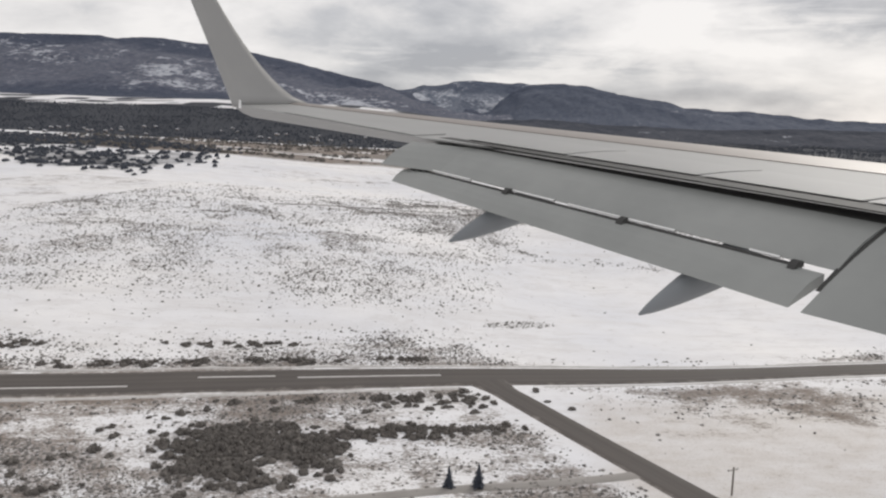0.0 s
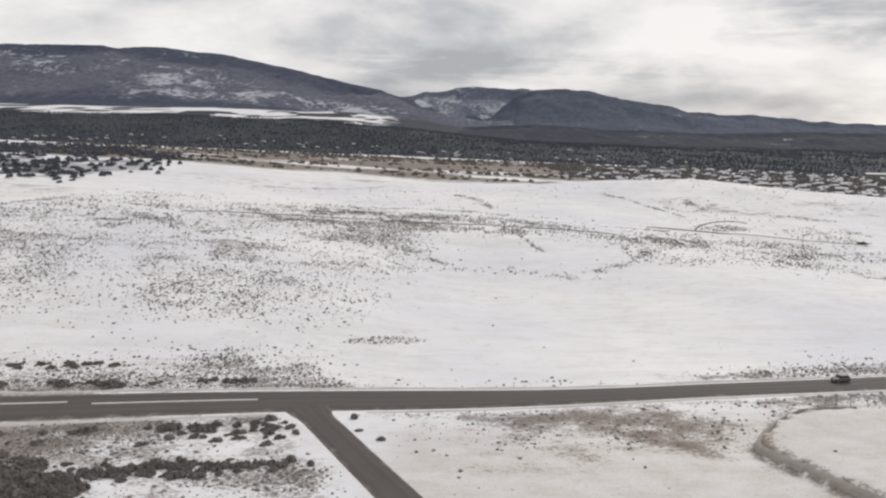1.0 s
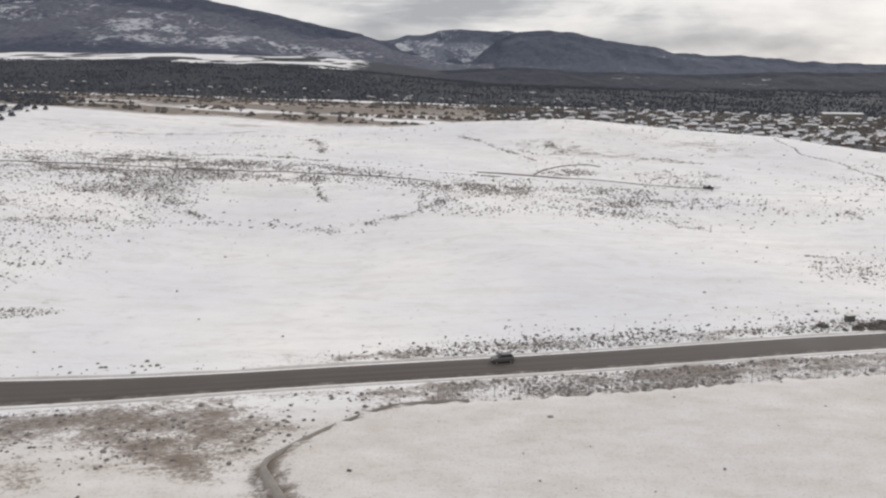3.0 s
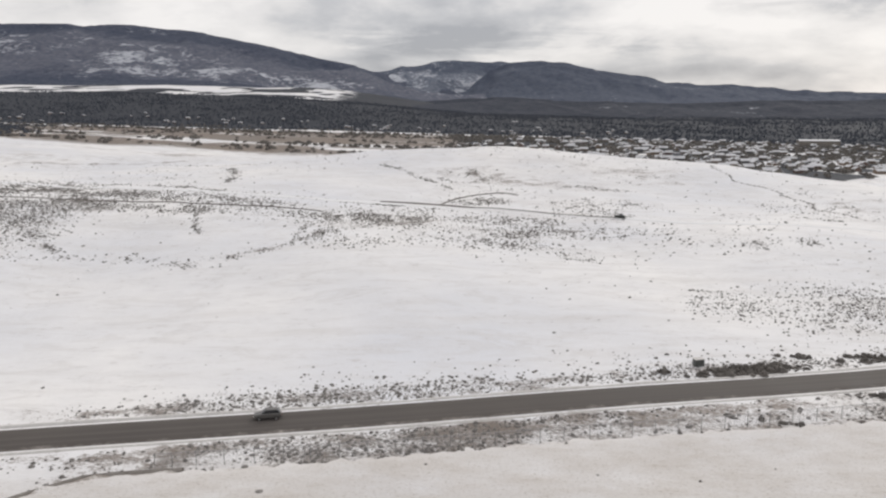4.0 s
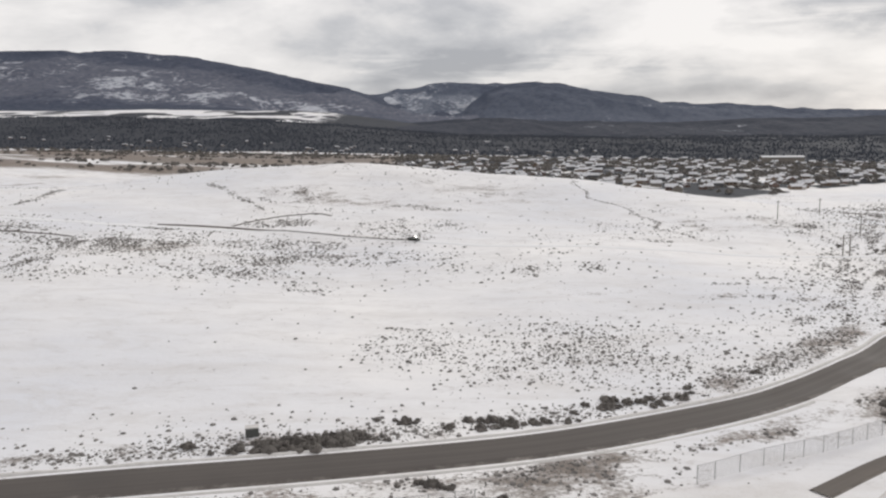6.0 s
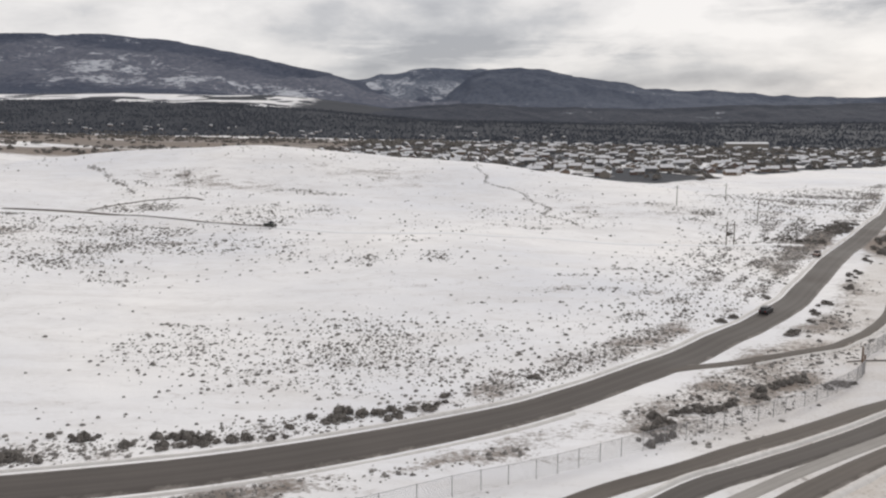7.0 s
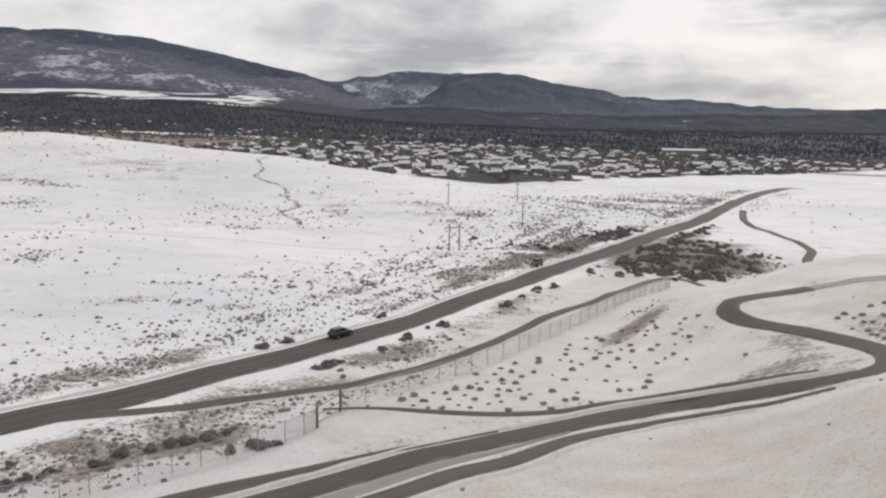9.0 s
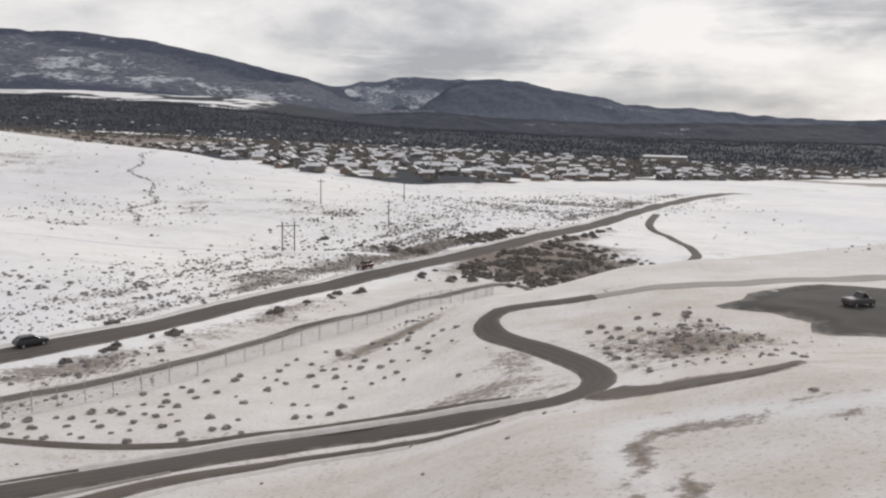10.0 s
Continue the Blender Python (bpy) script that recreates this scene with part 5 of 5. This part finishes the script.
def vehicle(x, y, turn, paint, label, category, tall=1.0, pickup=False):
    base = new(category.replace(" ", "_"))
    base.matrix_world = pose(x, y, height(x, y) + 0.2, 0, 0, turn) @ Matrix.Scale(0.84, 4)
    tagged(base, label, category)
    bm = bmesh.new()
    prof = [(-2.2, 0.70, 0.45, 0.75), (-2.1, 0.84, 0.32, 0.92), (-1.2, 0.88, 0.28, 0.96), (0.6, 0.88, 0.28, 0.96), (1.3, 0.86, 0.28, 0.92), (2.0, 0.80, 0.32, 0.80), (2.2, 0.66, 0.42, 0.66)]
    loft(bm, [rounded(a, b, c, d * (1.06 if tall > 1 else 1), 0.1) for a, b, c, d in prof])
    body = part("body", bm, paint, base)
    bm = bmesh.new()
    back = -0.3 if pickup else -1.9
    top = 1.42 * tall
    loft(bm, [rounded(back - 0.1, 0.76, 0.9, 1.0, 0.05), rounded(back + 0.35, 0.68, 0.9, top, 0.08), rounded(0.35, 0.68, 0.9, top, 0.08), rounded(1.05, 0.76, 0.88, 0.97, 0.05)])
    part("cabin", bm, DARK_GLASS, base, "dark glazed cabin")
    bm = bmesh.new()
    box(bm, back + 0.32, -0.66, top - 0.05, 0.36, 0.66, top + 0.03)
    bmesh.ops.bevel(bm, geom=bm.edges[:], offset=0.03, segments=1, affect="EDGES")
    part("roof", bm, paint, base)
    for wx in (-1.35, 1.38):
        for wy in (-0.82, 0.82):
            bm = bmesh.new()
            bmesh.ops.create_cone(bm, cap_ends=True, segments=16, radius1=0.34, radius2=0.34, depth=0.22, matrix=pose(wx, wy, 0.34 - 0.16, 90, 0, 0))
            wheel = part("wheel", bm, TYRE, base)
            bm = bmesh.new()
            bmesh.ops.create_cone(bm, cap_ends=True, segments=12, radius1=0.2, radius2=0.2, depth=0.24, matrix=pose(wx, wy, 0.34 - 0.16, 90, 0, 0))
            part("rim", bm, RIM, wheel)
    for wy in (-0.55, 0.55):
        bm = bmesh.new()
        box(bm, 2.10, wy - 0.16, 0.56, 2.22, wy + 0.16, 0.68)
        part("headlight", bm, LAMP_GLASS, base, "clear headlight lens")
        bm = bmesh.new()
        box(bm, -2.22, wy - 0.14, 0.62, -2.14, wy + 0.14, 0.76)
        part("tail_light", bm, TAIL_GLASS, base, "red tail light lens")
    return base


def paint(name, c, rough=0.3):
    return plain_material(name, c, tuple(min(1, v * 1.15) for v in c), 2.0, rough, 0.2, 0.02)


vehicle(110, 166.8, 192, paint("silver_paint", (0.12, 0.115, 0.11)), "silver estate car driving on the wet road", "car", 1.1)
vehicle(292.8, 246.6, 50, paint("charcoal_paint", (0.03, 0.032, 0.036)), "dark saloon car on the curving road", "car")
vehicle(326.5, 300.5, 237, paint("brick_red_paint", (0.09, 0.04, 0.03)), "dull red car on the road", "car", 1.1)
vehicle(190.5, 318, -30, paint("dark_green_paint", (0.03, 0.035, 0.03)), "dark pickup stopped on the snowy hill track", "pickup", 1.15, True)
vehicle(386, 241.5, 20, paint("grey_paint", (0.085, 0.085, 0.088)), "grey pickup parked on the wet yard", "pickup", 1.2, True)

# ---------------------------------------------------------------- aircraft wing, passing beside the first eye
WING_SKIN = plain_material("pale_wing_skin", (0.29, 0.291, 0.288), (0.36, 0.36, 0.354), 0.8, 0.62, 0.0, 0.03)
SLAT_SKIN = plain_material("bare_metal_slat", (0.24, 0.215, 0.195), (0.30, 0.27, 0.247), 0.7, 0.5, 0.1, 0.03)
FLAP_SKIN = plain_material("grey_flap_paint", (0.19, 0.202, 0.197), (0.37, 0.380, 0.370), 0.55, 0.5, 0.0, 0.03)
FAIRING_SKIN = plain_material("grey_fairing_paint", (0.17, 0.185, 0.20), (0.24, 0.255, 0.27), 0.9, 0.45, 0.0, 0.03)
# Near-black for shade painted into the flap gaps, and for the hinge brackets.
GAP_AND_BRACKET_DARK = plain_material("gap_shade_and_bracket", (0.03, 0.03, 0.03), (0.06, 0.06, 0.058), 3.0, 0.7)
BRIGHT = plain_material("bright_track", (0.7, 0.7, 0.7), (0.85, 0.85, 0.85), 3.0, 0.3, 0.6)
OUTBOARD, FORWARD = Vector((-0.42, 0.9075, 0)), Vector((0.9075, 0.42, 0))


def station(s, f, z):
    """Span, length and height of the aircraft, from its own datum."""
    return OUTBOARD * s + FORWARD * f + Vector((0, 0, z))


def deck(s, f):
    return -1.533 + 0.1067 * s + 0.05 * f


def lead_edge(s):
    return 4.25 + 0.545 * (17.0 - s)


def aft_edge(s):
    return 5.13 + 0.348 * (10.96 - s) if s < 10.96 else 4.9 - 0.29 * (s - 10.5)


def strip(bm, spans, front, rear, lift, thick, hump=0.0):
    """A skin panel between two lines along the span, with thickness; front and rear give the length at a span."""
    sections = []
    for s in spans:
        a, b = front(s), rear(s)
        ring = []
        for k in range(6):
            f = a + (b - a) * k / 5
            ring.append(station(s, f, deck(s, f) + lift + hump * 4 * (k / 5) * (1 - k / 5)))
        for k in range(5, -1, -1):
            f = a + (b - a) * k / 5
            ring.append(station(s, f, deck(s, f) + lift - thick * (0.06 + 1.9 * (k / 5) * (1 - k / 5) * 2)))
        sections.append(ring)
    loft(bm, sections)


def flap_point(s, drop):
    """A point on the lowered flap, drop metres aft of its hinge line."""
    f = aft_edge(s) - 0.13
    a = radians(33)
    return station(s, f - drop * math.cos(a), deck(s, f) - 0.05 - drop * math.sin(a))


def flap_panel(bm, s0, s1, near, far, thick):
    sections = []
    for k in range(9):
        s = s0 + (s1 - s0) * k / 8
        a, b = near(s), far(s)
        ring = []
        for j in range(5):
            d = a + (b - a) * j / 4
            ring.append(flap_point(s, d) + Vector((0, 0, 0.05 * math.sin(math.pi * j / 4))))
        for j in range(4, -1, -1):
            d = a + (b - a) * j / 4
            ring.append(flap_point(s, d) - Vector((0, 0, thick * (1.05 - j / 4))))
        sections.append(ring)
    loft(bm, sections)


def build_wing():
    base = new("aircraft_wing")
    base.matrix_world = pose(0, 0, 48.5)
    tagged(base, "pale grey airliner wing with lowered flaps and winglet", "aircraft wing")
    spans = [3.2, 5, 7, 9, 11, 13, 15, 16.4, 16.9]
    bm = bmesh.new()
    strip(bm, spans, lambda s: lead_edge(s) - 0.5 * (1 - (s - 3) / 22), aft_edge, 0.0, 0.3)
    part("wing_box", bm, WING_SKIN, base)
    bm = bmesh.new()
    strip(bm, spans, lambda s: lead_edge(s), lambda s: lead_edge(s) - 1.35 * (1 - (s - 3) / 18), 0.012, 0.22, 0.02)
    part("leading_edge_slat", bm, SLAT_SKIN, base, "bare brownish metal leading edge")
    for a, b in ((3.3, 5.35), (5.4, 7.05), (7.1, 8.85), (8.9, 10.6)):
        bm = bmesh.new()
        strip(bm, [a, (a + b) / 2, b], lambda s: aft_edge(s) + 1.05, lambda s: aft_edge(s) + 0.02, 0.02, 0.03, 0.012)
        part("spoiler", bm, WING_SKIN, base)
    bm = bmesh.new()
    strip(bm, [11.2, 13, 14.9], lambda s: aft_edge(s) + 0.55, lambda s: aft_edge(s), 0.015, 0.05)
    part("aileron", bm, WING_SKIN, base)
    # Added dark strip: shade of the gap behind the spoilers, as colour.
    bm = bmesh.new()
    strip(bm, [3.2, 5, 7, 9, 10.9], lambda s: aft_edge(s) + 0.03, lambda s: aft_edge(s) - 0.16 - 0.03 * (11 - s), 0.004, 0.04)
    part("flap_gap_shade", bm, GAP_AND_BRACKET_DARK, base, "dark strip standing in for the shaded gap ahead of the flap")
    # Added dark sheet under the flap's front, for the shade in the opening.
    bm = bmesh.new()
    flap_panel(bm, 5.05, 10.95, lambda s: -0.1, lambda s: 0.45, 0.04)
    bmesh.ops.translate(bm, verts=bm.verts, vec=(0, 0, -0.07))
    part("flap_cove_shade", bm, GAP_AND_BRACKET_DARK, base, "dark sheet standing in for shade between wing and flap")
    bm = bmesh.new()
    flap_panel(bm, 5.0, 11.0, lambda s: 0.02 + 0.02 * (11 - s), lambda s: 0.62 + 0.045 * (11 - s), 0.12)
    part("fore_flap", bm, FLAP_SKIN, base)
    bm = bmesh.new()
    flap_panel(bm, 5.06, 10.78, lambda s: 0.70 + 0.045 * (11 - s), lambda s: 1.02 + 0.078 * (11 - s), 0.09)
    part("aft_flap", bm, FLAP_SKIN, base)
    bm = bmesh.new()
    flap_panel(bm, 3.2, 4.94, lambda s: 0.0, lambda s: 1.5, 0.14)
    part("inboard_flap", bm, FLAP_SKIN, base)
    # Added dark strip for the shaded gap where the two flaps meet.
    bm = bmesh.new()
    flap_panel(bm, 4.93, 5.02, lambda s: -0.05, lambda s: 1.16, 0.06)
    bmesh.ops.translate(bm, verts=bm.verts, vec=(0, 0, -0.03))
    part("flap_end_shade", bm, GAP_AND_BRACKET_DARK, base, "dark strip standing in for the shaded gap between the flaps")
    # Added dark strip for the shade in the slot between flap panels.
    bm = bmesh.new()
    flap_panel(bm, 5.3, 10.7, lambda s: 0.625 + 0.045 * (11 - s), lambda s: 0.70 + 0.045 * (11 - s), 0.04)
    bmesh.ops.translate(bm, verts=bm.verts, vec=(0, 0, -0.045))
    part("flap_slot_shade", bm, GAP_AND_BRACKET_DARK, base, "dark strip standing in for the shaded slot between flap panels")
    for a, b in ((5.5, 5.8), (6.6, 8.0), (8.2, 8.9), (9.6, 10.4)):
        edge = rod("bright_edge", flap_point(a, 0.645 + 0.045 * (11 - a)) + Vector((0, 0, 0.012)), flap_point(b, 0.645 + 0.045 * (11 - b)) + Vector((0, 0, 0.012)), 0.016, BRIGHT, base)
        tagged(edge, "bright metal flap edge")
    for s in (5.32, 7.2, 8.9, 10.65):
        bm = bmesh.new()
        flap_panel(bm, s - 0.035, s + 0.04, lambda q: 0.63 + 0.045 * (11 - q), lambda q: 0.79 + 0.045 * (11 - q), 0.04)
        bmesh.ops.translate(bm, verts=bm.verts, vec=(0, 0, 0.012))
        part("hinge_bracket", bm, GAP_AND_BRACKET_DARK, base, "dark flap hinge bracket")
    for s, size in ((6.2, 0.95), (9.0, 0.9)):
        bm = bmesh.new()
        top = flap_point(s, 1.0 + 0.07 * (11 - s)) + Vector((0, 0, -0.02))
        sections = []
        aft = (-FORWARD * math.cos(radians(30)) - Vector((0, 0, 1)) * math.sin(radians(30))).normalized()
        low = OUTBOARD.cross(aft).normalized()
        if low.z > 0:
            low = -low
        for k in range(11):
            u = k / 10
            r = size * 0.20 * (1 - u ** 1.6) ** 0.8 + 0.012
            c = top + aft * (u * 1.6 - 0.95) * size + low * (0.34 - 0.20 * u)
            sections.append([c + OUTBOARD * (0.8 * r * math.cos(q)) + low * (1.15 * r * math.sin(q)) for q in [2 * math.pi * j / 14 for j in range(14)]])
        loft(bm, sections)
        fairing = part("flap_track_fairing", bm, FAIRING_SKIN, base, "pointed grey flap track fairing")
        for p in fairing.data.polygons:
            p.use_smooth = True
    # winglet: sweeps up and aft from the tip
    bm = bmesh.new()
    sections = []
    for k in range(12):
        u = k / 11
        rise = 2.75 * u ** 1.35
        s = 16.55 + 0.75 * math.sin(u * 1.5) * 0.9
        a, b = 4.5 - 2.05 * u ** 0.9, 3.0 - 0.98 * u ** 1.5
        t = 0.1 * (1 - 0.6 * u)
        z0 = deck(16.6, 4)
        ring = []
        for j in range(6):
            f = a + (b - a) * j / 5
            ring.append(station(s - t * 2 * (j / 5) * (1 - j / 5) * (0.3 + u), f, z0 + rise + t * (1 - u) * 0.5))
        for j in range(5, -1, -1):
            f = a + (b - a) * j / 5
            ring.append(station(s + t * 2 * (j / 5) * (1 - j / 5) * (0.3 + u) + 0.03, f, z0 + rise - t * (1 - u)))
        sections.append(ring)
    loft(bm, sections)
    winglet = part("winglet", bm, WING_SKIN, base, "upswept pale winglet")
    for p in winglet.data.polygons:
        p.use_smooth = True
    bm = bmesh.new()
    bmesh.ops.create_cone(bm, cap_ends=True, segments=8, radius1=0.03, radius2=0.02, depth=0.16, matrix=Matrix.Translation(station(16.1, 3.05, deck(16.1, 3.0) + 0.06)))
    part("tip_light", bm, BRIGHT, base, "small white tip light")


build_wing()
